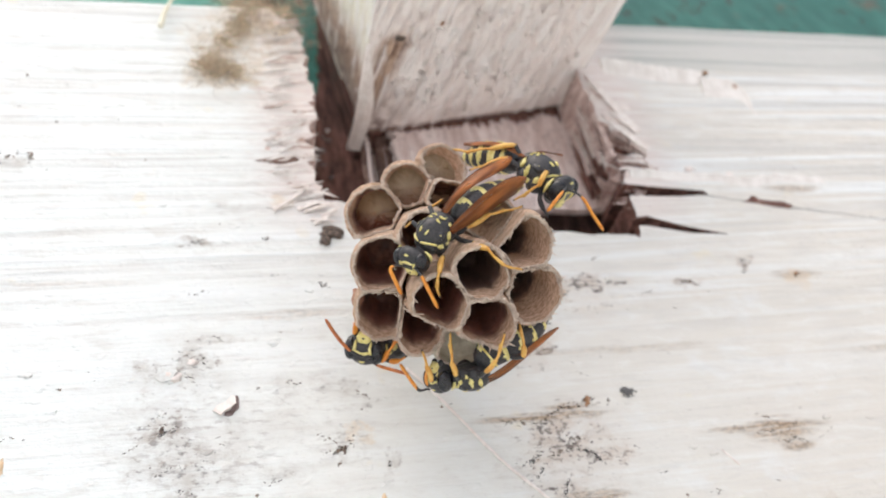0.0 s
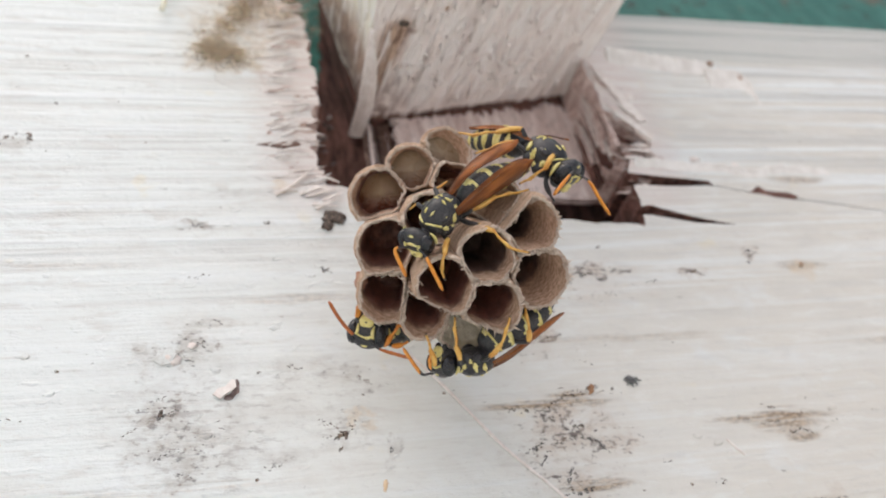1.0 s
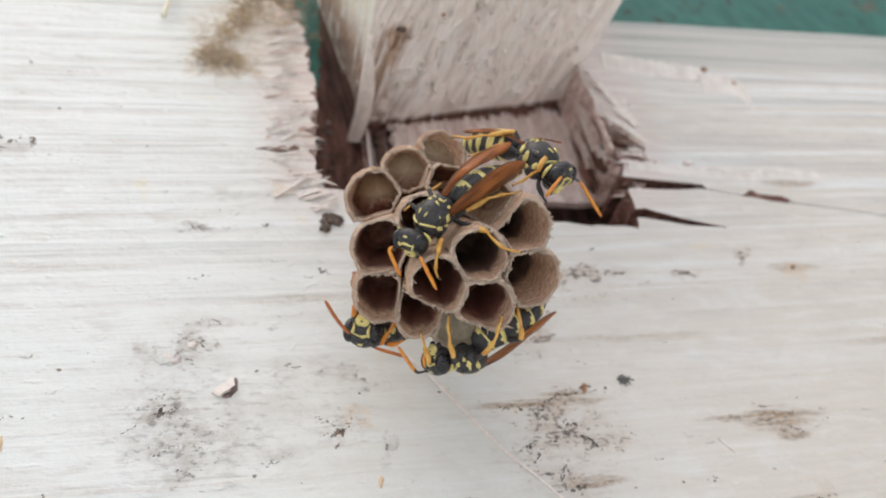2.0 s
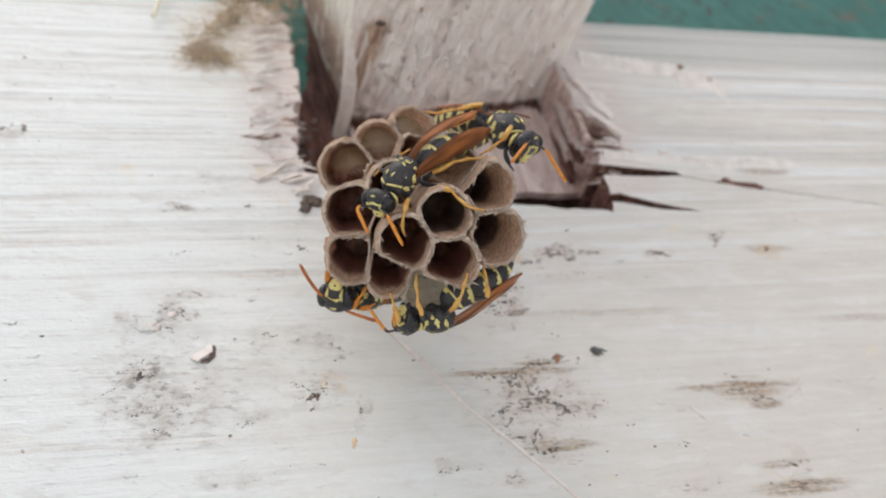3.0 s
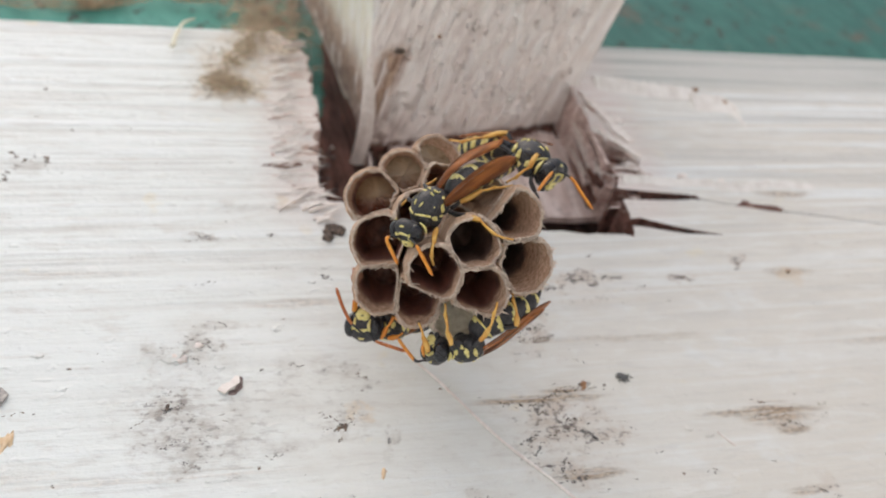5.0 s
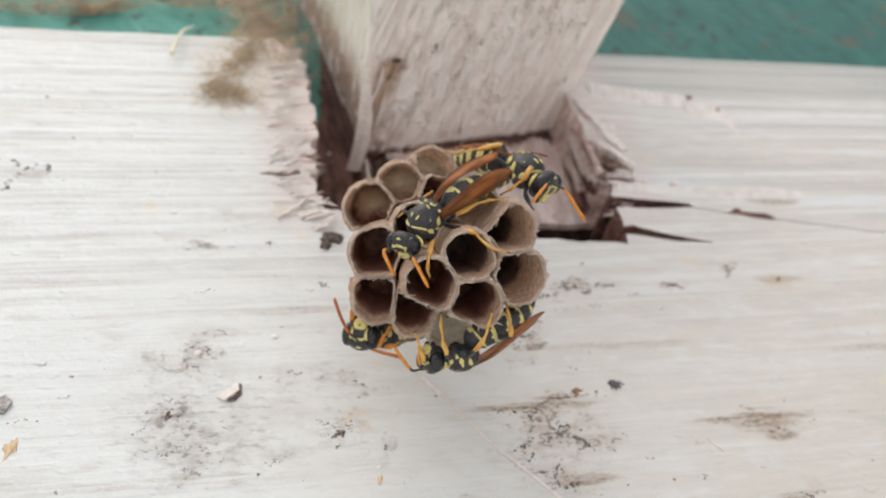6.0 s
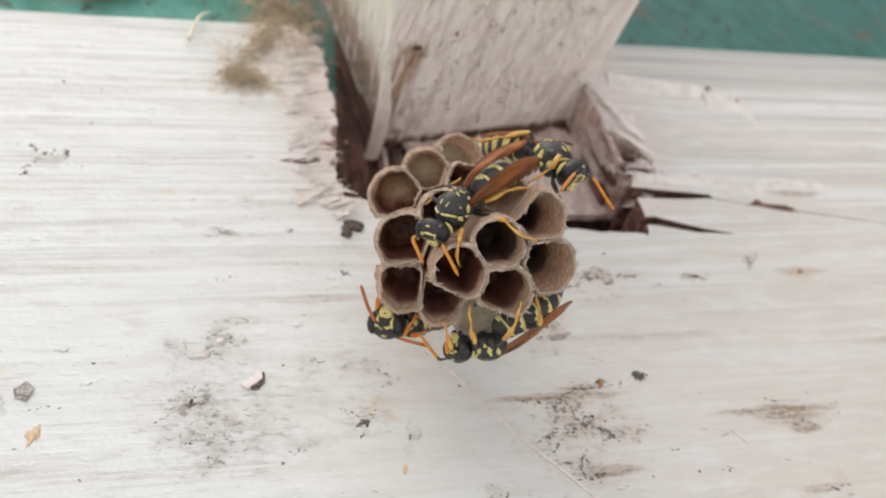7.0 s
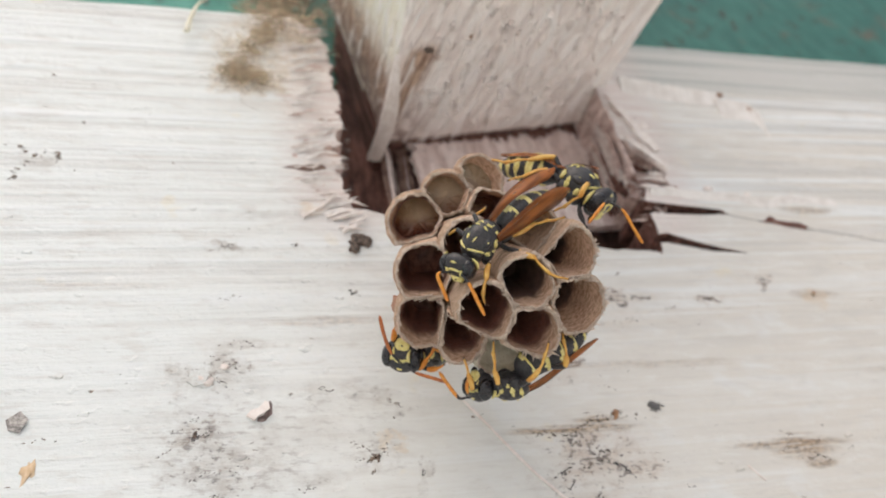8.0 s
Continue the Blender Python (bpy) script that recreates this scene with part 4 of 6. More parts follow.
def dirt():
    r = random.Random(11)
    bm = bmesh.new()

    def bit(x, z, s, flat=1.6):
        a = r.uniform(0, 3.14)
        ca, sa = math.cos(a) * s, math.sin(a) * s
        blob(bm, (x, -0.01, z), ((ca * flat, 0, sa), (0, s * 0.22, 0), (-sa, 0, ca)), 6, 4, lump=0.9, seed=r.uniform(0, 50))

    west = [(-35, -22.5, 2.2, 1.5, 26), (-32, -26.5, 4.2, 2.6, 26), (-31, -14.5, 2.2, 1.0, 22), (-15.9, -26, 1.1, 1.2, 22), (-19.8, -18.3, 2.6, 0.7, 22), (-13.4, -19.6, 1.2, 1.0, 14), (-52, 15.2, 1.2, 1.2, 26), (-30.2, 2.0, 0.8, 0.5, 12), (-22, 2.4, 0.6, 0.4, 6), (-6, -39, 9, 2.0, 24), (-23, -37, 9, 3, 20), (-45, 20, 12, 10, 20)]
    east = [(9.5, -27.2, 3.2, 2.4, 46), (5.2, -29.3, 1.6, 0.9, 30), (8.2, -34, 1.6, 1.0, 26), (17.2, -6.3, 2.4, 0.8, 18), (21.5, -5.6, 1.2, 0.5, 10), (33.1, -6.5, 1.3, 0.6, 12), (42.5, -3.0, 1.2, 0.7, 10), (36.5, -28.2, 3.2, 0.8, 22), (39, -41, 3.0, 0.6, 20), (24, -35, 12, 5, 22), (55, -15, 14, 9, 18), (0, -30, 30, 8, 30)]
    for x, z, sx, sz, count in west + east:
        for _ in range(count // 5):
            bit(r.gauss(x, sx * 0.6), r.gauss(z, sz * 0.6), abs(r.gauss(0.01, 0.05)) + 0.03)
    # short crooked smears of dirt and wing shadow: centre, half length, slope, crumbs, size
    for x, z, l, slope, count, s in (
        (9.0, -23.8, 7.0, 0.15, 46, 0.10), (12.6, -22.9, 2.6, 0.12, 20, 0.13), (3.4, -24.6, 1.2, 0.1, 8, 0.12),
        (10.6, -27.2, 1.3, -0.5, 14, 0.13), (8.5, -28.8, 1.4, 0.3, 12, 0.12), (7.0, -26.2, 1.0, 0.2, 8, 0.10),
        (36.6, -27.9, 5.6, -0.02, 26, 0.08), (37.8, -29.6, 2.2, -0.1, 18, 0.12), (35.6, -26.3, 0.9, -0.4, 8, 0.11),
        (-16.2, -26.4, 0.7, 0.3, 16, 0.17), (-15.9, -26.2, 1.8, 0.25, 18, 0.08), (-17.4, -25.0, 0.9, -0.5, 9, 0.10), (-14.9, -25.2, 0.8, 0.4, 8, 0.09), (-16.4, -27.8, 0.5, 1.5, 6, 0.11), (-13.0, -20.0, 1.0, -0.6, 12, 0.10),
        # the first two lay down the wing shadow as dark streaks
        (9.2, -13.8, 1.7, 0.1, 18, 0.11), (8.5, -15.5, 1.5, -0.1, 12, 0.10), (49.3, -5.8, 0.6, 0.2, 8, 0.13),
        (32.7, -6.4, 1.0, -0.3, 12, 0.13), (25.9, -7.8, 0.7, 0.1, 6, 0.10), (38.6, -38.6, 1.4, -0.5, 12, 0.11),
        (-35.1, -21.2, 1.4, 0.1, 9, 0.07), (-37.6, -24.6, 0.8, 0.4, 6, 0.10), (14.3, -19.4, 1.0, -0.5, 7, 0.06),
        (-49.3, -22.7, 1.1, 0.1, 7, 0.08), (-44.6, -17.2, 0.3, -0.3, 4, 0.11), (-45.4, -31.0, 0.2, 0.0, 3, 0.12),
        (26.0, -35.1, 0.7, 0.2, 6, 0.09), (38.8, -41.2, 3.2, -0.05, 22, 0.10), (20.1, -2.2, 0.5, 0.4, 5, 0.11),
    ):
        smear(bm, r, x, z, l, slope, count, s)
    for x, z, s in ((-24.3, -18.4, 0.18), (-25.2, -30.7, 0.18), (22.0, -35.1, 0.17), (-13.3, -21.8, 0.12), (-47.0, 21.5, 0.2), (-51, 30, 0.2), (-27.5, 4.6, 0.12)):
        bit(x, z, s, 1.2)
    for _ in range(80):
        x, z = r.uniform(-62, 78), r.uniform(-46, 30)
        if -17 < x < 31 and z > 0:
            continue
        s = r.uniform(0.03, 0.06)
        blob(bm, (x, 0.0, z), ((s * r.uniform(2, 7), 0, s * r.uniform(-2, 2)), (0, s * 0.3, 0), (0, 0, s)), 6, 4, lump=0.8, seed=r.uniform(0, 50))
    for line in ([(-54.6, -0.02, 13.0), (-53.2, -0.03, 14.0), (-52.2, -0.02, 15.6), (-50.6, -0.03, 16.4)], [(-52.3, -0.02, 15.4), (-53.6, -0.03, 16.6), (-54.0, -0.02, 17.2)], [(-50.7, -0.02, 16.3), (-49.6, -0.02, 15.6), (-49.8, -0.02, 14.6)], [(-54.2, -0.02, 12.4), (-54.9, -0.02, 11.6)]):
        for c in smooth_line(line, 6):
            if r.random() < 0.75:
                bit(c.x + r.gauss(0, 0.18), c.z + r.gauss(0, 0.18), r.uniform(0.08, 0.22), 1.5)
    ob = part("dirt_and_shadow_specks", bm, SPECKS)
    tagged(ob, "dark dirt specks and painted wing-shadow streaks on the white paint", "dirt", kind="stuff")
    bm = bmesh.new()
    for x, z, l, slope, count, s in (
        (-34.3, -23.0, 1.0, 0.15, 16, 0.15), (-33.6, -22.6, 1.6, 0.1, 10, 0.08), (-31.0, -14.3, 1.2, -0.5, 12, 0.10),
        # the smear at -31.6, -16.6 paints the lump's shading
        (-31.6, -16.6, 1.1, -0.8, 10, 0.09), (-28.8, -11.8, 1.0, -0.3, 10, 0.09), (-34.4, -15.4, 0.8, 0.6, 7, 0.08), (-34.5, -27.6, 0.6, 0.5, 6, 0.10),
        (-32.5, -29.6, 1.2, -0.4, 11, 0.09), (-23.5, -29.4, 1.2, 0.2, 8, 0.08), (-30.0, -26.5, 3.2, 0.2, 14, 0.06),
        (-19.9, -18.0, 1.0, -0.2, 9, 0.09), (-30.2, -5.6, 0.9, 0.2, 9, 0.10), (-15.6, -5.0, 0.7, -0.4, 12, 0.15),
        (-30.1, 2.0, 0.9, 0.2, 10, 0.12), (-22.0, 2.2, 0.5, 0.3, 5, 0.11), (-11.1, -28.4, 0.3, 3.0, 8, 0.08),
        (5.1, -29.3, 1.1, 0.6, 18, 0.15), (5.4, -31.0, 0.8, 1.5, 10, 0.12), (11.6, -28.8, 1.4, -0.7, 18, 0.15), (12.8, -30.0, 0.8, -1.4, 10, 0.13),
        (8.0, -33.0, 0.9, 2.4, 14, 0.14), (8.9, -34.9, 1.7, 0.15, 20, 0.13), (-2.0, -36.4, 1.4, 0.2, 10, 0.10),
        (17.2, -6.5, 0.9, 0.2, 12, 0.14), (21.3, -5.8, 0.9, -0.1, 10, 0.13), (19.6, -9.5, 0.7, -0.3, 6, 0.09), (13.4, -7.6, 0.6, 0.4, 9, 0.14), (9.8, -12.2, 1.6, 0.3, 20, 0.13), (7.8, -14.4, 1.6, 0.1, 14, 0.11),
        (42.4, -3.0, 0.9, -0.2, 10, 0.13), (41.7, -4.9, 0.4, 0.5, 5, 0.12), (20.0, -32.2, 0.6, -0.4, 5, 0.08),
    ):
        smear(bm, r, x, z, l, slope, count, s)
    tagged(part("grime_and_shade_smears", bm, GRIME), "blue-grey grime rubbed into the white paint, with one lump's painted shade", "dirt", kind="stuff")


dirt()


def chips():
    """Single scraps that lie on the paint."""
    e = [(-29.2, -20.9), (-28.7, -20.3), (-27.9, -20.1), (-27.2, -19.5), (-26.85, -19.7), (-26.8, -20.5), (-27.5, -20.9), (-27.9, -21.0), (-28.4, -21.5)]
    ob = part("paint_flake", sheet(e, 0.16, 0.1, 0.7), FLAKE, smooth=False)
    tagged(ob, "curled white paint flake lifting off the board", "paint flake")
    # thin grey-brown sheet in place of the shadow the curled flake casts
    e = [(-26.9, -19.3), (-26.6, -19.1), (-26.4, -19.5), (-26.45, -20.7), (-26.9, -21.1), (-27.2, -21.5), (-27.6, -21.6), (-28.1, -21.5), (-28.0, -21.1), (-27.3, -20.8)]
    tagged(part("bare_or_shadow_patch", sheet(e, 0.05, 0.0, 0.0), GREYBROWN, smooth=False), "grey-brown painted shadow beside the curled flake", "bare patch")
    e = [(-22.7, 15.0), (-21.0, 15.4), (-19.4, 15.6), (-17.4, 15.7), (-16.9, 15.1), (-17.6, 14.5), (-19.6, 14.4), (-21.2, 14.8)]
    tagged(part("bare_or_shadow_patch", sheet(e, 0.05, 0.0, 0.0), BAREWOOD, smooth=False), "bare brown wood in the torn paint", "bare patch")
    e = [(47.6, 7.9), (48.3, 8.5), (48.9, 8.3), (49.3, 7.7), (51.0, 7.5), (53.2, 7.3), (54.4, 6.6), (53.6, 6.0), (50.6, 6.5), (48.4, 7.1), (46.4, 7.3)]
    tagged(part("bare_or_shadow_patch", sheet(e, 0.05, 0.0, 0.0), DARKWOOD, smooth=False), "bare brown wood at the end of the crack", "bare patch")
    for a, b in (((39.6, 8.9), (48.0, 7.2)), ((53.8, 6.2), (74.0, 2.9))):
        line = [(a[0] + (b[0] - a[0]) * t, 0.02, a[1] + (b[1] - a[1]) * t + 0.25 * noise.noise(Vector((a[0] + 9 * t, 3.0, 0)))) for t in np.linspace(0, 1, 9)]
        bm = tube(bmesh.new(), smooth_line(line, 3), lambda t: 0.085 + 0.07 * noise.noise(Vector((14 * t, 1.0, 0))), 6)
        tagged(part("hairline_crack", bm, GRIME), "grey hairline crack in the white paint", "crack")
    e = [(-35.2, -16.4), (-34.6, -15.2), (-33.4, -14.8), (-32.8, -15.8), (-33.4, -16.9), (-34.5, -17.1)]
    tagged(part("paint_flake", sheet(e, 0.12, 0.02, 0.15), PAINT, smooth=False), "small white paint flake on the board", "paint flake")
    e = [(-52.4, -20.2), (-51.1, -19.3), (-50.3, -20.3), (-51.0, -21.7), (-52.1, -21.3)]
    tagged(part("paint_flake", sheet(e, 0.12, 0.02, 0.25), SCRAP, smooth=False), "grey scrap lying on the board", "scrap")
    for x, z, s, mat, label in ((-49.9, -25.7, 0.95, RESIN, "orange-brown resin drop on the paint"), (-12.3, -32.4, 0.5, RESIN, "orange-brown resin drop on the paint"), (13.4, -22.6, 0.6, RUST, "brown resin drop at the end of a streak"), (49.4, -5.5, 0.45, RUST, "brown rust spot on the paint"), (-15.7, -26.4, 0.45, DIRT, "dark pit in the paint"), (-34.5, -22.8, 0.4, DIRT, "dark pit in the paint")):
        bm = blob(bmesh.new(), (x, 0, z), ((s * 0.55, 0, s * 0.1), (0, s * 0.10, 0), (s * 0.2, 0, s)), 16, 8, lump=1.1, seed=x)
        tagged(part("paint_pit" if mat is DIRT else "resin_drop", bm, mat), label, "spot")
    # dark lump beside the notch
    bm = bmesh.new()
    r = random.Random(3)
    for _ in range(9):
        blob(bm, (-14.5 + r.gauss(0, 0.7), -0.15, 2.7 + r.gauss(0, 0.5)), ((r.uniform(0.5, 1.0), 0, 0), (0, 0.4, 0), (0, 0, r.uniform(0.4, 0.8))), 8, 6, lump=0.5, seed=r.random() * 9)
    tagged(part("nail_head", bm, DIRT), "black rusted nail head in chipped paint", "nail")
    # grey scrap with thin legs
    bug = thing("debris_scrap", "small grey shrivelled insect remains on the paint", "debris", mmpose(18.6, -0.1, -21.8) @ Matrix.Diagonal((0.62, 0.62, 0.62, 1)))
    bm = blob(bmesh.new(), (0, 0, 0), ((1.0, 0, -0.4), (0, 0.45, 0), (0.25, 0, 0.75)), 12, 8, lump=0.7, seed=4)
    part("body", bm, GREYBIT).parent = bug
    for k, (x, z) in enumerate(((-0.9, -1.1), (0.2, -1.4), (1.2, -1.1), (2.2, -0.2), (1.6, 0.5))):
        bm = tube(bmesh.new(), smooth_line([(0, 0, 0), (x * 0.6, -0.2, z * 0.4), (x, 0.1, z)], 3), 0.12, 5)
        part("leg", bm, GREYBIT).parent = bug
    # thread that runs down from the nest
    bm = tube(bmesh.new(), smooth_line([(-7.5, -0.1, -17), (-4.0, -0.12, -21.5), (1.1, -0.12, -28.9), (5.6, -0.1, -34.0), (10.4, -0.08, -39.9), (14, -0.08, -45)], 4), lambda t: 0.17 + 0.03 * math.sin(40 * t), 6)
    tagged(part("silk_thread", bm, FLAKE), "pale silk thread stuck along the paint", "thread")
    bm = tube(bmesh.new(), smooth_line([(28.2, -0.05, -30.1), (29.0, -0.06, -31.2), (29.8, -0.05, -32.2)], 3), 0.12, 5)
    tagged(part("silk_thread", bm, FLAKE), "short pale thread on the paint", "thread")


chips()


def dusty_web():
    """Old web with dust, hung across the board's top edge and the green wall."""
    r = random.Random(8)
    bm = bmesh.new()

    def strand(p, q, sag, rad):
        p, q = Vector(p), Vector(q)
        mid = p.lerp(q, r.uniform(0.35, 0.65)) + Vector((r.gauss(0, sag), r.gauss(0, sag * 0.5), r.gauss(-sag * 0.4, sag)))
        tube(bm, smooth_line([p, mid, q], 3), rad, 3)

    def spot():
        pick = r.random()
        if pick < 0.15:
            t = r.random()
            return (-29.5 + 5.5 * t + r.gauss(0, 1.1), r.uniform(-0.9, -0.05), 32.8 - 1.4 * t + r.gauss(0, 0.9))
        if pick < 0.33:
            t = r.random()
            return (-28.0 + 6.5 * t + r.gauss(0, 1.0), r.uniform(-1.2, 0.3), 34 + 11 * t + r.gauss(0, 1.2))
        if pick < 0.42:
            return (r.uniform(-24, -15.5), r.uniform(-1.0, 0.3), r.uniform(39, 46))
        return (r.uniform(-26, -12.5) + r.gauss(0, 1), r.uniform(2, 14), r.uniform(46, 84))

    for _ in range(1100):
        p = Vector(spot())
        strand(p, p + Vector((r.gauss(0, 2.2), r.gauss(0, 0.7), r.gauss(0, 1.8))), 0.8, r.uniform(0.02, 0.06))
    for _ in range(1300):
        p = spot()
        s = r.uniform(0.10, 0.42)
        blob(bm, p, ((s * 1.5, 0, s * 0.4), (0, s * 0.6, 0), (-s * 0.3, 0, s * 0.8)), 5, 4, lump=0.9, seed=r.random() * 40)
    for _ in range(420):
        p = (r.gauss(-18.5, 3.4), r.uniform(7, 14), r.uniform(47, 82))
        s = r.uniform(0.35, 1.0)
        blob(bm, p, ((s * 1.3, 0, s * 0.5), (0, s * 0.3, 0), (-s * 0.4, 0, s)), 7, 5, lump=1.1, seed=r.random() * 40)
    ob = part("dusty_cobweb", bm, WEB)
    tagged(ob, "clump of dusty brown cobweb on the board's edge", "cobweb", kind="stuff")
    bm = bmesh.new()
    for a, b in (((-66, 15.0, 74), (-56, 14.6, 72)), ((-56, 14.6, 72), (-44, 14.8, 75)), ((-52, 14.8, 80), (-50, 14.4, 71)), ((-50, 14.4, 71), (-38, 14.6, 76)), ((-38, 14.6, 76), (-22, 14.2, 77))):
        for _ in range(16):
            j = [Vector((r.gauss(0, 0.9), r.gauss(-0.3, 0.4), r.gauss(0, 0.9))) for _ in range(2)]
            strand(Vector(a) + j[0], Vector(b) + j[1], 1.1, r.uniform(0.03, 0.13))
    tagged(part("cobweb_strands", bm, STRAND), "tangled tan cobweb strands on the green wall", "cobweb", kind="stuff")
    bm = tube(bmesh.new(), smooth_line([(-34.3, -1.0, 39.5), (-33.6, -1.3, 42.5), (-32.5, -0.8, 46.0), (-31.0, 2.0, 51.0)], 4), lambda t: 0.42 * (1 - 0.75 * t), 7)
    tagged(part("straw_bit", bm, STRAW), "short piece of pale dry straw on the board", "straw")


dusty_web()

# ---------------------------------------------------------------- the nest
NEST = mmpose(-6.27, -17.62, -21.35, 36.74, 9.60, -11.79)
MEAN = Vector((-0.5, 2.5, 6.0))
BASE = MEAN + 10.6 * Vector((-0.20, 0.94, 0.215))
# rim centre, radius, share of the wall that is bare paper, depth of the floor, floor
CELLS = [
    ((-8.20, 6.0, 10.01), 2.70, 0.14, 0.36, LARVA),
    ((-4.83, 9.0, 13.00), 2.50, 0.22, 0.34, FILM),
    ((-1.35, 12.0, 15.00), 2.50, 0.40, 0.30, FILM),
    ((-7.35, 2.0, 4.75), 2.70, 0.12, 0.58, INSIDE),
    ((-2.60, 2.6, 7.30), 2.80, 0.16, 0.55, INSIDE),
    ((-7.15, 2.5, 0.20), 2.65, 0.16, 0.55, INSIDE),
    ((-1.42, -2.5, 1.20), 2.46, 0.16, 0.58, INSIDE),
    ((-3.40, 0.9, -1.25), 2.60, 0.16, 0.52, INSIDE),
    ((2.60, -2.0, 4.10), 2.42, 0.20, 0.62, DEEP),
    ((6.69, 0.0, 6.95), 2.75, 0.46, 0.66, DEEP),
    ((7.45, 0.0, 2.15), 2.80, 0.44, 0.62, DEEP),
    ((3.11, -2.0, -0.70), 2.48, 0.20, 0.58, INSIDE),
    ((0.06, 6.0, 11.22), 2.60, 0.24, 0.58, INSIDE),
    ((3.57, 3.0, 8.95), 2.65, 0.60, 0.16, PAPER),
    ((0.55, 2.6, -2.55), 2.70, 0.60, 0.10, PALE),
]


WALL = 0.17


def narrowing(f):
    return 1 - 0.38 * max(0.0, min(1.0, f)) ** 1.2


class Cell:
    """Place and outline of one cell, in mm in the nest's space."""

    def __init__(self, k):
        self.rim, self.radius = Vector(CELLS[k][0]), CELLS[k][1]
        end = BASE + 0.64 * (self.rim - MEAN)
        end.y = BASE.y + 0.25 * (self.rim.y - MEAN.y)
        axis = self.rim - end
        self.length = axis.length
        self.axis = axis.normalized()
        self.ex = (Vector((1, 0, 0)) - self.axis * self.axis.x).normalized()
        self.ey = self.axis.cross(self.ex)
        # the mouth leans towards the open side
        self.mouth = (self.axis + Vector((0, -0.75, 0))).normalized()
        self.near = []
        for j, row in enumerate(CELLS):
            d = Vector(row[0]) - self.rim
            x, y = d.dot(self.ex), d.dot(self.ey)
            if j != k and math.hypot(x, y) < 7.5:
                self.near.append((math.atan2(y, x), math.hypot(x, y) * 0.5 * (1 + 0.12 * (self.radius - row[1]) + 0.07 * max(-4, min(4, d.y))), j))

    def bound(self, a):
        """How far the comb lets the wall stand off the axis on that side."""
        r = self.radius + 0.6
        for b, half, _ in self.near:
            c = math.cos(a - b)
            if c > 0.15:
                q = half / c + 0.03
                h = max(0.0, 0.4 - abs(q - r)) / 0.4
                r = min(q, r) - h * h * 0.4 * 0.25
        return r

    def reach(self, a):
        """The mouth: rounder than the space the comb leaves it."""
        q, r = self.bound(a), self.radius + 0.26
        h = max(0.0, 0.4 - abs(q - r)) / 0.4
        return min(q, r) - h * h * 0.4 * 0.25

    def to_nest(self, x, y, z):
        return self.rim + self.ex * x + self.ey * y + self.axis * z

    def holds(self, p):
        """Is a point of the nest's space in the open tube of this cell?"""
        d = p - self.rim
        x, y, f = d.dot(self.ex), d.dot(self.ey), -d.dot(self.axis) / self.length
        if not -0.35 < f < 0.9:
            return False
        return math.hypot(x, y) < self.reach(math.atan2(y, x)) * narrowing(f) - WALL + 0.16


SPACE = [Cell(k) for k in range(len(CELLS))]


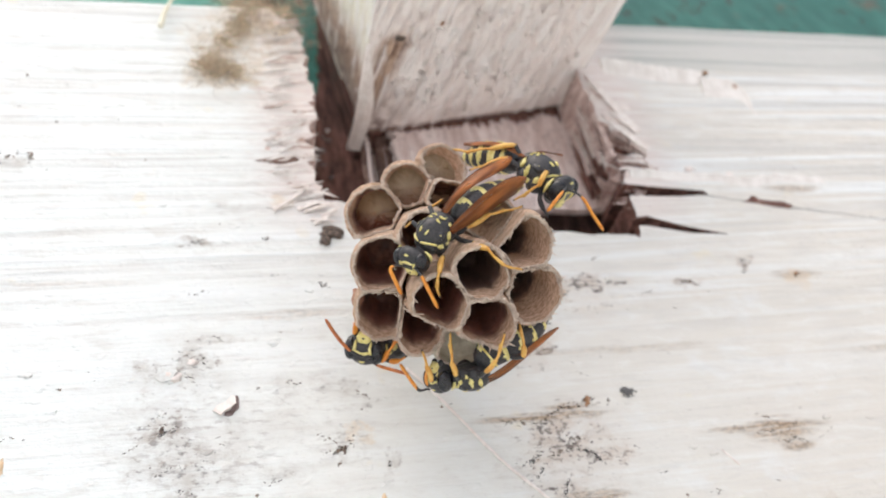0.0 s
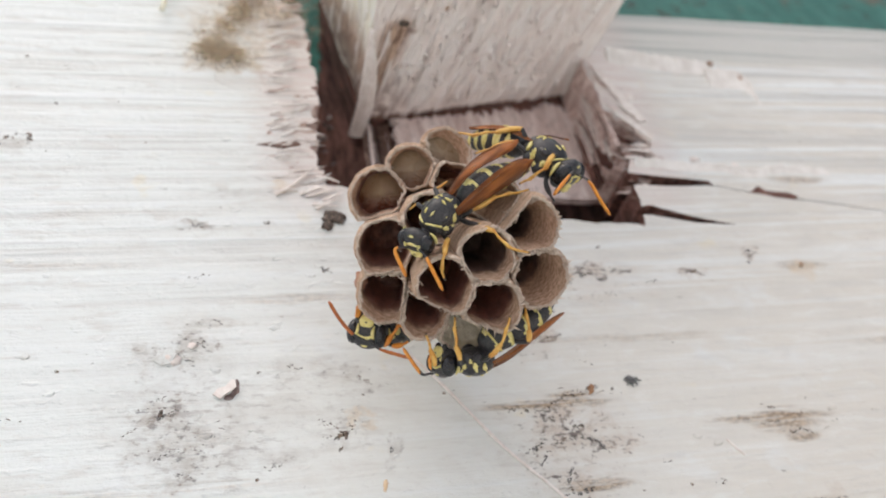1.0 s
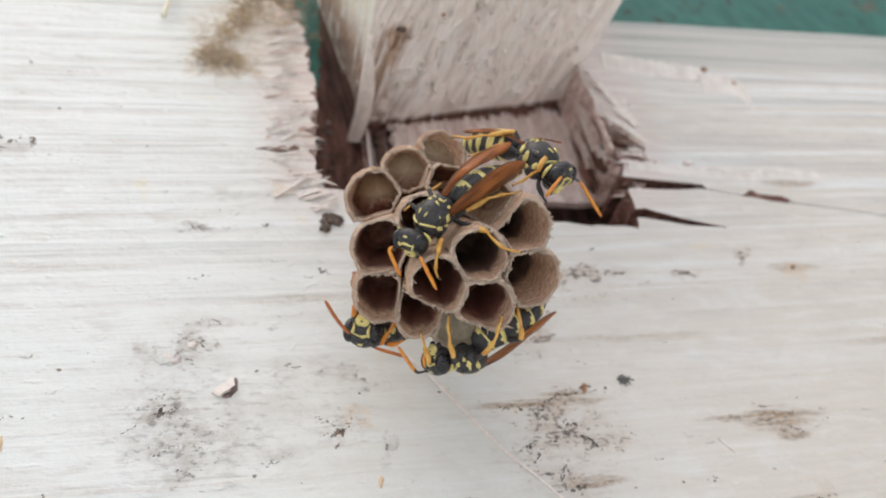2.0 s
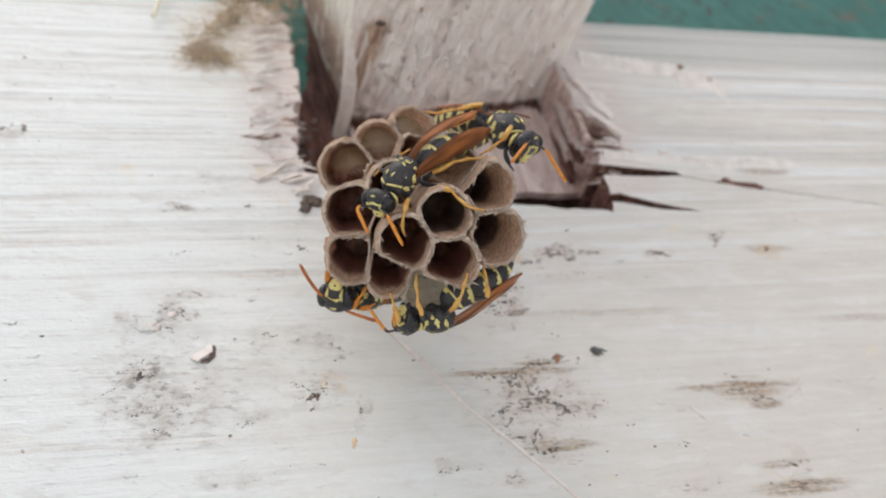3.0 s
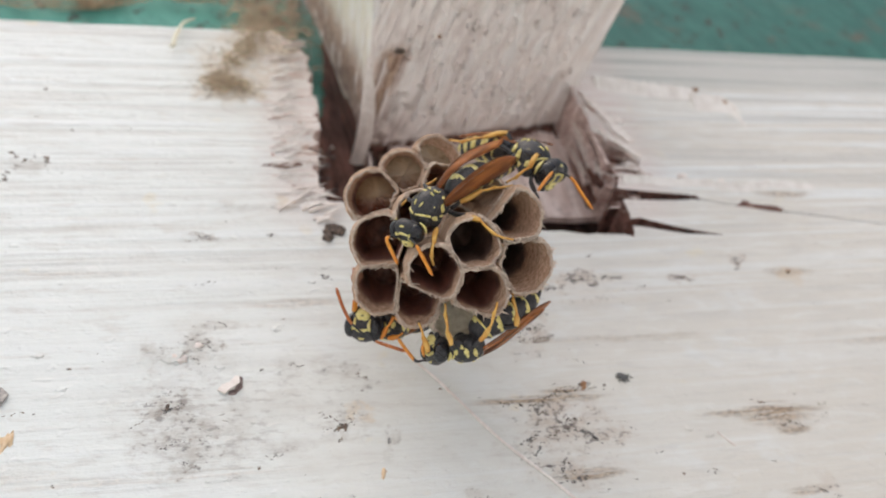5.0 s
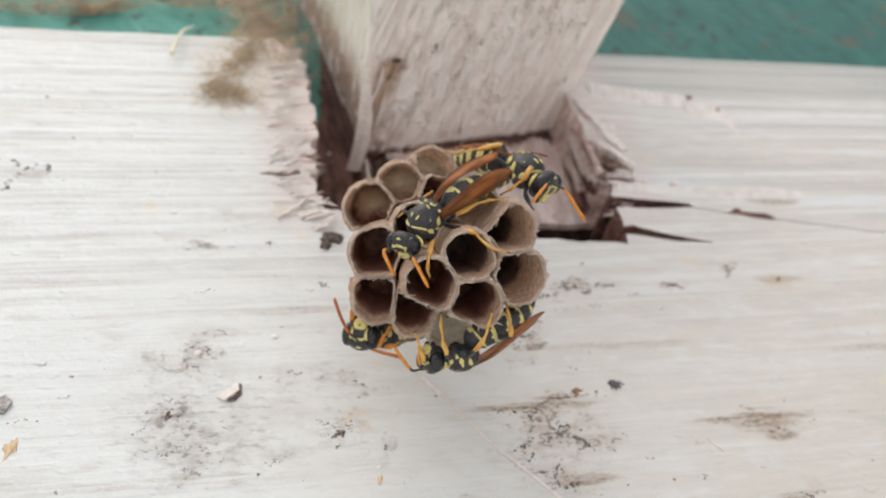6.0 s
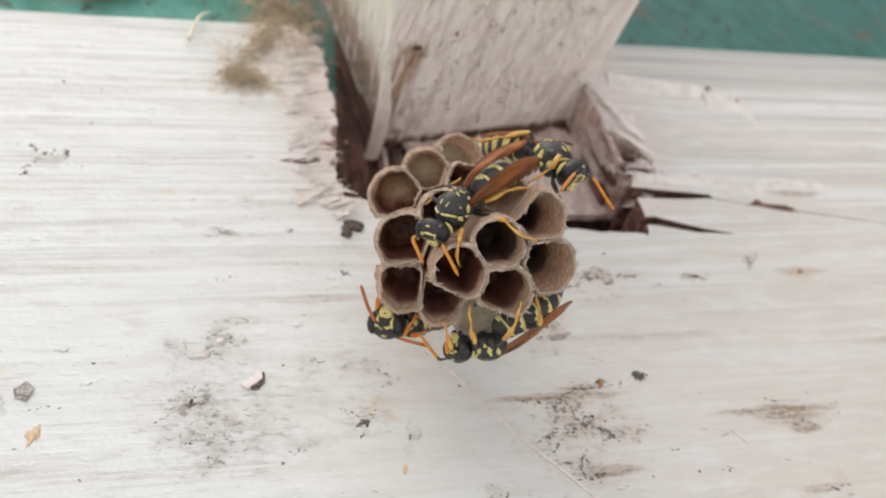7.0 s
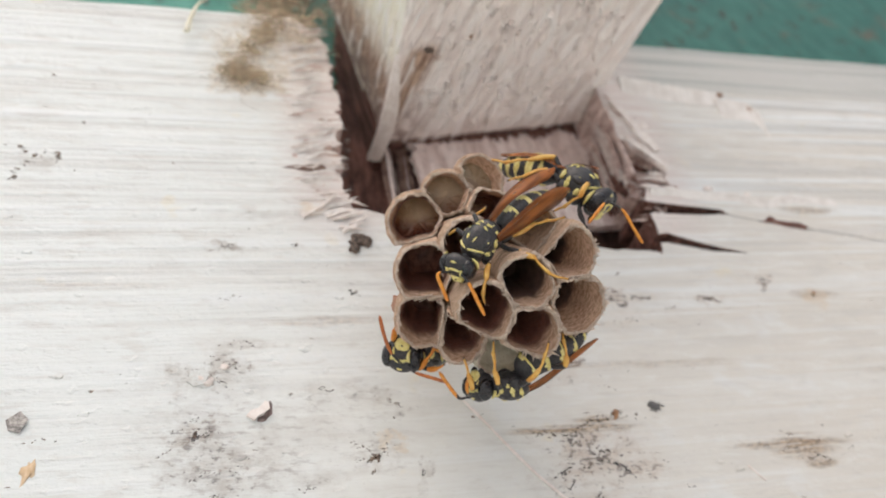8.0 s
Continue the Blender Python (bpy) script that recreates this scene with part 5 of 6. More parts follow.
def comb_cell(nest, k, rim, radius, lined, depth, floor):
    """One paper cell: a thick-walled six-sided tube that narrows to its base."""
    me = SPACE[k]
    ex, ey, axis, length = me.ex, me.ey, me.axis, me.length
    m = Matrix((ex, ey, axis)).transposed().to_4x4()
    m.translation = me.rim * MM
    n = me.mouth
    nx, ny, nz = n.dot(ex), n.dot(ey), n.dot(axis)

    def shared(a, x, y, z, full):
        """How far the rim rises or falls to meet the rim of the neighbour on that side."""
        best, rise = 0.0, 0.0
        for b, half, j in me.near:
            c = math.cos(a - b)
            if c > 0.3:
                w = 0.5 * max(0.0, 1 - max(0.0, half / c - full) / 0.9)
                if w > best:
                    o = SPACE[j]
                    gap = (o.rim - me.to_nest(x, y, z)).dot(o.mouth) / max(0.35, axis.dot(o.mouth))
                    best, rise = w, w * max(-1.9, min(1.9, gap))
        return rise
    sides = 60
    wall = WALL
    others = [SPACE[j] for _, _, j in me.near]

    def ring(bm, r, f, lip=0.0, flare=0.0, seam=False):
        out = []
        for i in range(sides):
            a = 2 * math.pi * i / sides
            base = me.reach(a)
            wide = me.bound(a) if flare else base
            full = (base + (min(wide + 0.07, base + 0.75) - base) * flare) * narrowing(f)
            side = me.bound(a)
            if seam and side < me.radius + 0.5:
                full = max(full, (side + 0.06) * narrowing(f))
            full += 0.17 * noise.noise(Vector((math.cos(a) * 1.4, math.sin(a) * 1.4, f * 3 + k * 7.3))) + 0.10 * noise.noise(Vector((math.cos(a) * 5, math.sin(a) * 5, f * 16 + k * 2.7)))
            wav = 0.42 * noise.noise(Vector((math.cos(a) * 2.2, math.sin(a) * 2.2, k * 3.1))) + 0.28 * noise.noise(Vector((math.cos(a) * 6, math.sin(a) * 6, k * 5.0))) + 0.30 * noise.noise(Vector((math.cos(a) * 15, math.sin(a) * 15, k * 2.0)))
            # give way where a neighbour's tube is open
            x, y = base * math.cos(a), base * math.sin(a)
            meet = shared(a, x, y, -(nx * x + ny * y) / nz, base)
            for _ in range(16):
                x, y = full * math.cos(a), full * math.sin(a)
                z = -length * f + (1 - f) ** 3 * (-(nx * x + ny * y) / nz + wav + meet) + lip
                if not any(c.holds(me.to_nest(x, y, z)) for c in others):
                    break
                full *= 0.965
            rr = full + r * narrowing(f)
            x, y = rr * math.cos(a), rr * math.sin(a)
            z = -length * f + (1 - f) ** 3 * (-(nx * x + ny * y) / nz + wav + meet) + lip
            out.append(bm.verts.new((x, y, z)))
        return out

    bm = bmesh.new()
    fs = (0.0, 0.03, 0.07, 0.12, 0.18, 0.25, 0.34, 0.45, 0.6, 0.8, 1.0)
    outer = [ring(bm, 0.04 * math.sin(f * 40), f, 0.0, min(1.0, f / 0.05) ** 0.7, True) for f in fs]
    crest = ring(bm, -wall * 0.5, 0.0, 0.13)
    inner = [ring(bm, -wall * (1 + 0.8 * f), f) for f in fs[:-1]]

    def join(a, b, index):
        for i in range(sides):
            j = (i + 1) % sides
            bm.faces.new((a[i], a[j], b[j], b[i])).material_index = index

    for i, (a, b) in enumerate(zip(outer, outer[1:])):
        join(b, a, 0)
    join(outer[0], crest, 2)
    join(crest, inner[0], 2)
    for i, (a, b) in enumerate(zip(inner, inner[1:])):
        join(a, b, 1)
    bm.faces.new(outer[-1])
    bm.faces.new(inner[-1])
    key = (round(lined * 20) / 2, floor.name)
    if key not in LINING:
        # brown lining; the DEEP pair is darker, depth shade put into the colour
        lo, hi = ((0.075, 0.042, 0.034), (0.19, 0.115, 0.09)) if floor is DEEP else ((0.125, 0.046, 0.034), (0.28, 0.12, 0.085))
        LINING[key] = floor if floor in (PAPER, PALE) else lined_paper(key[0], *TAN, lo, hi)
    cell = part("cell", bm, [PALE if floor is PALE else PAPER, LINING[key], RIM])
    cell.matrix_world = m
    cell.parent = nest
    bm = bmesh.new()
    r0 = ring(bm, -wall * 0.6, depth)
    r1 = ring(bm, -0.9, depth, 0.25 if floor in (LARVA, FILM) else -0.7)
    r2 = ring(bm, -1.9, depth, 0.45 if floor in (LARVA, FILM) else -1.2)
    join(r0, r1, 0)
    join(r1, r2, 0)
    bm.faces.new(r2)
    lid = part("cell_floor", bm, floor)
    lid.parent = cell
    # loose fibres on the torn rim
    r = random.Random(k)
    bm = bmesh.new()
    edge = [v.co.copy() for v in ring(bm, -wall * 0.5, 0.0, 0.07)]
    bm.free()
    bm = bmesh.new()
    for _ in range(110):
        i = r.randrange(sides)
        p = edge[i]
        d = (edge[(i + 2) % sides] - p) * r.uniform(0.2, 1.6) + Vector((r.gauss(0, 0.13), r.gauss(0, 0.13), r.gauss(0.05, 0.13)))
        tube(bm, [p - 0.3 * d, p + 0.4 * d + Vector((0, 0, 0.06)), p + d], r.uniform(0.03, 0.09), 4)
    # torn points that stand off the comb's free edge
    if k in (9, 10, 11):
        for _ in range(28):
            a = r.gauss(0.1 if k < 11 else -1.2, 0.75)
            p = edge[int(a / (2 * math.pi) * sides) % sides]
            out = Vector((p.x, p.y, 0)).normalized()
            d = out * r.uniform(0.1, 0.6) + Vector((r.gauss(0, 0.2), r.gauss(0, 0.2), r.gauss(0.1, 0.2)))
            w = r.uniform(0.07, 0.2)
            tube(bm, [p - 0.25 * d, p + 0.4 * d + Vector((0, 0, 0.05)), p + d], lambda t, w=w: w * (1.05 - t), 4)
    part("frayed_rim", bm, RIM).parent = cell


def nest():
    ob = thing("wasp_nest", "grey-brown paper wasp nest of open six-sided cells", "wasp nest", NEST)
    for k, row in enumerate(CELLS):
        comb_cell(ob, k, *row)
    bud = blob(bmesh.new(), (-10.0, 5.2, 1.5), ((0.62, 0, 0.1), (0, 1.6, 0), (-0.1, 0, 1.0)), 14, 10, lump=0.4, seed=2.0)
    part("cell_bud", bud, BUD, label="reddish-brown bud of a new cell").parent = ob
    # clear beads added where the moist cells show bright glints
    for k, (p, size) in enumerate((((-1.35, -2.25, 1.95), 0.13), ((-5.75, -2.9, 4.75), 0.16), ((3.0, 0.6, -1.9), 0.16), ((-3.0, 3.6, -0.9), 0.14), ((-6.6, 5.4, 0.6), 0.13), ((-4.3, 9.6, 11.3), 0.2), ((-6.1, 7.4, 9.4), 0.16))):
        drop = blob(bmesh.new(), p, ((size, 0, 0), (0, size, 0), (0, 0, size * 0.85)), 12, 8, lump=0.2, seed=k)
        part("droplet", drop, GLINTDROP, label="clear droplet added for a shiny glint").parent = ob
    f, r, u = basis(BASE - MEAN, (0, 0, 1))
    bm = blob(bmesh.new(), BASE + 0.4 * f, (5.6 * r, 5.2 * u, 1.8 * f), 20, 12, lump=0.25)
    part("comb_base", bm, PAPER).parent = ob
    bm = tube(bmesh.new(), smooth_line([BASE, BASE + Vector((-0.1, 6.0, 0.3)), BASE + Vector((-0.2, 12.5, -0.3)), Vector((-3.2, 30.2, 9.6))], 4), lambda t: 1.0 - 0.55 * math.sin(3.14 * t), 10)
    part("stalk", bm, PAPER, label="dark narrow stalk that holds the comb").parent = ob
    return ob


nest()


# ---------------------------------------------------------------- the wasps
def wasp(label, head, thorax, abdomen, wings, legs, antennae, face, dorsal, size=1.0, orange=False, big=1.0, trunk=1.0, banded=0.0, dark_leg=-1):
    """One paper wasp; points in mm in the nest's space. face: the way the head looks; dorsal: its back."""
    ob = thing("paper_wasp", label, "wasp", NEST, "wasps on the nest")
    H, T = Vector(head), Vector(thorax)
    s = size

    # thorax: collar, back, scutellum and hind slope, each a swelling of its own
    f, r, u = basis(H - T, dorsal)
    s = size * trunk
    bm = blob(bmesh.new(), T, (1.62 * s * r, 1.55 * s * u, 2.0 * s * f), 26, 18, lump=0.06)
    blob(bm, T - 1.35 * s * f - 0.15 * s * u, (1.28 * s * r, 1.22 * s * u, 0.95 * s * f), 18, 12, lump=0.06)
    blob(bm, T - 1.0 * s * f + 0.62 * s * u, (0.85 * s * r, 0.75 * s * u, 0.42 * s * f), 16, 10, lump=0.06)
    blob(bm, T - 1.55 * s * f + 0.38 * s * u, (0.85 * s * r, 0.68 * s * u, 0.36 * s * f), 16, 10, lump=0.06)
    blob(bm, T + 1.30 * s * f - 0.10 * s * u, (1.25 * s * r, 1.18 * s * u, 0.75 * s * f), 18, 12, lump=0.06)
    blob(bm, T + 1.85 * s * f - 0.15 * s * u, (0.6 * s * r, 0.6 * s * u, 0.7 * s * f), 12, 8)
    for side in (-1, 1):
        blob(bm, T + s * (side * 1.18 * r + 0.1 * f + 0.62 * u), (0.5 * s * r, 0.38 * s * u, 0.62 * s * f), 12, 8)
        blob(bm, T + s * (side * 0.95 * r + 0.55 * f - 0.75 * u), (0.72 * s * r, 0.8 * s * u, 0.85 * s * f), 14, 10, lump=0.1)
        blob(bm, T + s * (side * 0.95 * r - 0.75 * f - 0.7 * u), (0.66 * s * r, 0.75 * s * u, 0.7 * s * f), 14, 10, lump=0.1)
    tx = part("thorax", bm, BLACK)
    tx.parent = ob

    def on_thorax(along, side):
        """A point of the thorax's skin and its normal: along -1..1, side in degrees from the back."""
        a, c = math.asin(max(-1, min(1, along))), radians(side)
        d = math.cos(a) * (math.sin(c) * r * 1.62 + math.cos(c) * u * 1.55) + math.sin(a) * f * 2.0
        nn = (math.cos(a) * (math.sin(c) * r / 1.62 + math.cos(c) * u / 1.55) + math.sin(a) * f / 2.0).normalized()
        return T + s * d, nn

    def mark(along, side, w, l, tilt=0.0):
        p, nn = on_thorax(along, side)
        a = (f - nn * f.dot(nn)).normalized()
        b = nn.cross(a)
        ct, st = math.cos(radians(tilt)), math.sin(radians(tilt))
        a, b = a * ct + b * st, b * ct - a * st
        part("yellow_mark", blob(bmesh.new(), p + 0.02 * nn, (a * l * s, b * w * s, nn * 0.13 * s), 12, 8, lump=0.75, seed=along * 9 + side), YELLOW).parent = tx

    for side in (-1, 1):
        line = [on_thorax(0.80 - 0.32 * abs(t) ** 1.5, side * (8 + 68 * t))[0] for t in (0.0, 0.25, 0.5, 0.75, 1.0)]
        part("collar_band", tube(bmesh.new(), smooth_line(line, 3), lambda t: 0.12 * s, 6), YELLOW).parent = tx
        mark(0.30, side * 15, 0.09, 0.30, side * 8)
        mark(0.05, side * 64, 0.26, 0.2)
        mark(-0.46, side * 20, 0.26, 0.12, 12 * side)
        mark(-0.70, side * 22, 0.30, 0.12, -10 * side)
        mark(-0.85, side * 42, 0.18, 0.24)
        mark(-0.25, side * 92, 0.46, 0.26, 20 * side)
        mark(0.36, side * 96, 0.40, 0.24, -15 * side)
        mark(-0.70, side * 82, 0.42, 0.24, 10)
        mark(0.02, side * 118, 0.30, 0.20, 30)

    s = size
    # head
    hf, hr, hu = basis(face, dorsal)
    s *= big
    hx = part("head", blob(bmesh.new(), H, (1.72 * s * hr, 1.5 * s * hu, 1.0 * s * hf), 22, 14, lump=0.05), BLACK)
    hx.parent = ob
    for side in (-1, 1):
        part("eye", blob(bmesh.new(), H + s * (side * 1.22 * hr + 0.18 * hf + 0.18 * hu), (0.62 * s * hr, 1.08 * s * hu, 0.86 * s * hf), 16, 12), EYE).parent = hx
        line = [H + s * (side * x * hr + y * hf + z * hu) for x, y, z in ((1.35, -0.62, 0.95), (1.75, -0.55, 0.3), (1.62, -0.45, -0.55))]
        part("temple_band", tube(bmesh.new(), smooth_line(line, 3), lambda t: 0.12 * s * (0.4 + math.sin(3.14 * t)), 6), YELLOW).parent = hx
        part("mandible", blob(bmesh.new(), H + s * (side * 0.5 * hr + 0.62 * hf - 1.3 * hu), (0.34 * s * hr, 0.36 * s * hu, 0.24 * s * hf), 10, 8, lump=0.2), BLACK).parent = hx
        line = [H + s * (side * x * hr + y * hf + z * hu) for x, y, z in ((0.72, 0.86, -0.5), (0.68, 0.95, 0.15), (0.86, 0.86, 0.55))]
        part("face_band", tube(bmesh.new(), smooth_line(line, 3), lambda t: 0.10 * s * (0.5 + math.sin(3.14 * t)), 6), YELLOW).parent = hx
    cl = part("face_shield", blob(bmesh.new(), H + s * (0.82 * hf - 0.78 * hu), (0.70 * s * hr, 0.60 * s * hu, 0.3 * s * hf), 16, 12, lump=0.2), YELLOW, label="yellow face shield with a dark spot")
    cl.parent = hx
    part("face_spot", blob(bmesh.new(), H + s * (1.09 * hf - 0.70 * hu), (0.15 * s * hr, 0.08 * s * hu, 0.05 * s * hf), 8, 6, lump=0.5), BLACK).parent = hx
    for z, w, y in ((0.55, 0.95, 0.86), (1.15, 0.8, 0.42)):
        line = [H + s * (x * w * hr + (y - 0.14 * x * x) * hf + (z + 0.10 * math.cos(x * 5)) * hu) for x in (-1, -0.6, -0.2, 0.2, 0.6, 1)]
        part("brow_band", tube(bmesh.new(), smooth_line(line, 3), lambda t: 0.15 * s * (0.5 + 0.6 * math.sin(3.14 * t)), 6), YELLOW).parent = hx

    s = size
    # abdomen in overlapping rings, each with a wavy yellow hind edge
    line = smooth_line(abdomen, 12)
    ab = part("abdomen", tube(bmesh.new(), [T.lerp(Vector(abdomen[0]), 0.45), Vector(abdomen[0]), Vector(abdomen[1])], 0.36 * s, 10), BLACK)
    ab.parent = ob
    fr = ring_frames(line)
    n = len(fr) - 1
    sa = s * (0.83 if dorsal[1] < -0.5 else 1.0) * (0.94 if trunk < 1 else 1.0)
    prof = lambda t: sa * (0.34 + 1.62 * math.sin(math.pi * min(1, t * 0.94 + 0.05)) ** 0.72) * (1 - 0.30 * t) if t < 0.985 else 0.12
    cuts = [0.0, 0.24, 0.42, 0.58, 0.73, 0.87, 1.0]
    dv = Vector(dorsal).normalized()
    for a, b in zip(cuts, cuts[1:]):
        bm = bmesh.new()
        rows = []
        steps, sides = 9, 28
        for k in range(steps + 1):
            t = a + (b + 0.015 - a) * k / steps
            x = min(t, 1) * n
            i = min(int(x), n - 1)
            w = x - i
            p = fr[i][0].lerp(fr[i + 1][0], w)
            sd, up = fr[i][1], fr[i][2]
            rad = prof(t) * (0.94 + 0.08 * k / steps) + (0.03 if k == steps - 1 else 0)
            rows.append([bm.verts.new(p + rad * (math.cos(g) * sd + math.sin(g) * up)) for g in [2 * math.pi * q / sides for q in range(sides)]])
        for k, (u0, u1) in enumerate(zip(rows, rows[1:])):
            for q in range(sides):
                j = (q + 1) % sides
                g = 2 * math.pi * (q + 0.5) / sides
                edge = 6.9 - 2.2 * banded + (0.7 + 0.9 * banded) * math.cos(4 * g) + (0.5 if a == 0 else 0)
                bm.faces.new((u0[q], u0[j], u1[j], u1[q])).material_index = 1 if k >= edge and k < steps - 0.5 else 0
        bm.faces.new(rows[0][::-1])
        bm.faces.new(rows[-1])
        part("abdomen_ring", bm, [BLACK, YELLOW]).parent = ab

    # wings, folded to narrow blades
    for pts, width, nrm in wings:
        line = smooth_line(pts, 6)
        m = len(line) - 1
        bm = bmesh.new()
        tops, bots, cross = [], [], []
        for i, p in enumerate(line):
            d = (line[min(i + 1, m)] - line[max(i - 1, 0)]).normalized()
            nn = Vector(nrm) - d * d.dot(Vector(nrm))
            nn.normalize()
            sd = d.cross(nn)
            t = i / m
            w = width * (0.36 + 0.66 * min(1.0, t / 0.68) ** 0.9) * (1 if t < 0.82 else 1 - 0.8 * ((t - 0.82) / 0.18) ** 2)
            cs = [p + sd * w * q + nn * (0.22 * width * (1 - q * q) + 0.05 * math.sin(9 * t + 4 * q)) for q in (-1, -0.5, 0, 0.5, 1)]
            cross.append((cs, nn))
            tops.append([bm.verts.new(c + 0.025 * nn) for c in cs])
            bots.append([bm.verts.new(c - 0.025 * nn) for c in cs])
        for i in range(m):
            for q in range(4):
                bm.faces.new((tops[i][q], tops[i][q + 1], tops[i + 1][q + 1], tops[i + 1][q]))
                bm.faces.new((bots[i][q], bots[i + 1][q], bots[i + 1][q + 1], bots[i][q + 1]))
            bm.faces.new((tops[i][0], tops[i + 1][0], bots[i + 1][0], bots[i][0]))
            bm.faces.new((tops[i][4], bots[i][4], bots[i + 1][4], tops[i + 1][4]))
        for i in (0, m):
            for q in range(4):
                bm.faces.new((tops[i][q], bots[i][q], bots[i][q + 1], tops[i][q + 1]))
        wg = part("wing", bm, WING, label="folded smoky amber wing")
        wg.parent = ob
        for q, lo, hi in ((0, 0, m - 1), (1, 0, m * 2 // 3), (4, 0, m * 2 // 3)):
            v = [c[q] + 0.04 * nn for c, nn in cross[lo:hi + 1]]
            part("vein", tube(bmesh.new(), v, 0.028, 5), VEIN).parent = wg

    for number, pts in enumerate(legs):
        bm = bmesh.new()
        pts = [Vector(v) for v in pts]
        last = len(pts) - 2
        for i, (a, b) in enumerate(zip(pts, pts[1:])):
            d = b - a
            up = Vector((0, -1, 0.3))
            bow = d.cross(up).normalized() * 0.05 * d.length
            line = smooth_line([a - 0.03 * d, a + 0.35 * d + bow, a + 0.7 * d + 0.6 * bow, b + 0.03 * d], 3)
            k = i / max(1, last)
            if i == 0:
                rad, mat = lambda t: s * (0.27 - 0.05 * t), 0
            elif i < last and k < 0.6:
                rad, mat = lambda t: s * (0.17 + 0.12 * math.sin(math.pi * (0.15 + 0.75 * t))), 1
            elif i < last:
                rad, mat = lambda t: s * (0.13 + 0.09 * t * t), 1
            else:
                rad, mat = lambda t: s * (0.125 - 0.035 * t + 0.02 * abs(math.sin(t * 12))), 1
            tube(bm, line, rad, 8, mat)
        tip = pts[-1] + 0.12 * (pts[-1] - pts[-2]).normalized()
        blob(bm, tip, ((0.1, 0, 0), (0, 0.1, 0), (0, 0, 0.14)), 8, 6, 0)
        part("leg", bm, [BLACK, BLACK if number == dark_leg else ORANGE if orange else LEGYELLOW]).parent = ob

    feelers = []
    for pts in antennae:
        o = Vector(pts[0])
        line = smooth_line([Vector(p) - o for p in pts], 5)
        bm = tube(bmesh.new(), line, lambda t: s * (0.115 if t < 0.26 else 0.11 + 0.075 * min(1, (t - 0.26) * 3) - (0.10 if t > 0.97 else 0) + 0.008 * math.sin(t * 70)), 8, 1)
        total = sum((b - a).length for a, b in zip(line, line[1:]))
        for fc in bm.faces:
            if fc.calc_center_median().length < 0.27 * total:
                fc.material_index = 0
        a = part("antenna", bm, [BLACK, REDBROWN if orange else ORANGE], label="orange antenna with a dark base")
        a.matrix_world = Matrix.Translation(o * MM)
        a.parent = ob
        feelers.append((a, o))
    return ob, feelers


WASP_FRONT, FRONT_FEELERS = wasp(
    "black and yellow wasp resting across the open cells",
    (-4.1, -1.5, 5.6), (-2.1, -0.9, 8.1),
    [(-0.06, 0.2, 9.38), (0.91, 0.6, 10.22), (2.37, 1.6, 11.25), (3.92, 3.0, 12.0), (5.6, 4.8, 12.63), (7.23, 6.8, 13.07)],
    [([(-1.2, -0.8, 9.9), (0.6, 0.0, 12.2), (2.9, 1.8, 13.95), (5.9, 4.5, 15.7)], 0.82, (-0.35, -0.8, 0.45)),
     ([(-0.45, -1.5, 8.22), (1.18, -1.45, 9.5), (3.78, 0.55, 11.5), (7.27, 3.6, 13.6)], 0.95, (0.25, -0.9, -0.2))],
    [[(0.11, 0.5, 7.7), (1.73, -1.4, 7.1), (3.1, -2.2, 6.54), (4.53, -2.4, 5.03), (6.36, -1.6, 4.52)],
     [(0.23, 0.6, 8.05), (1.19, 0.2, 8.7), (3.38, 1.0, 9.92), (4.87, 2.0, 10.31), (6.82, 3.5, 10.71)],
     [(-1.65, 0.0, 6.3), (-1.23, -1.4, 5.76), (-1.55, -2.4, 4.37), (-1.82, -2.4, 2.93), (-1.61, -2.0, 2.11)],
     [(-3.0, 0.6, 8.0), (-4.19, 1.5, 9.2), (-4.92, 2.4, 8.72)],
     [(-2.1, 1.0, 9.3), (-2.46, 2.0, 10.71), (-1.3, 3.0, 11.47)]],
    [[(-4.99, -2.2, 4.99), (-5.84, -2.8, 5.01), (-6.21, -3.0, 4.67), (-5.75, -2.9, 3.5), (-5.19, -2.6, 2.26)],
     [(-3.96, -2.6, 4.79), (-3.39, -3.2, 4.21), (-2.78, -3.5, 3.05), (-1.74, -3.6, 0.98)]],
    (-0.46, -0.42, -0.76), (-0.34, -0.78, 0.50), 1.03, False, 1.0, 1.0, 0.45)

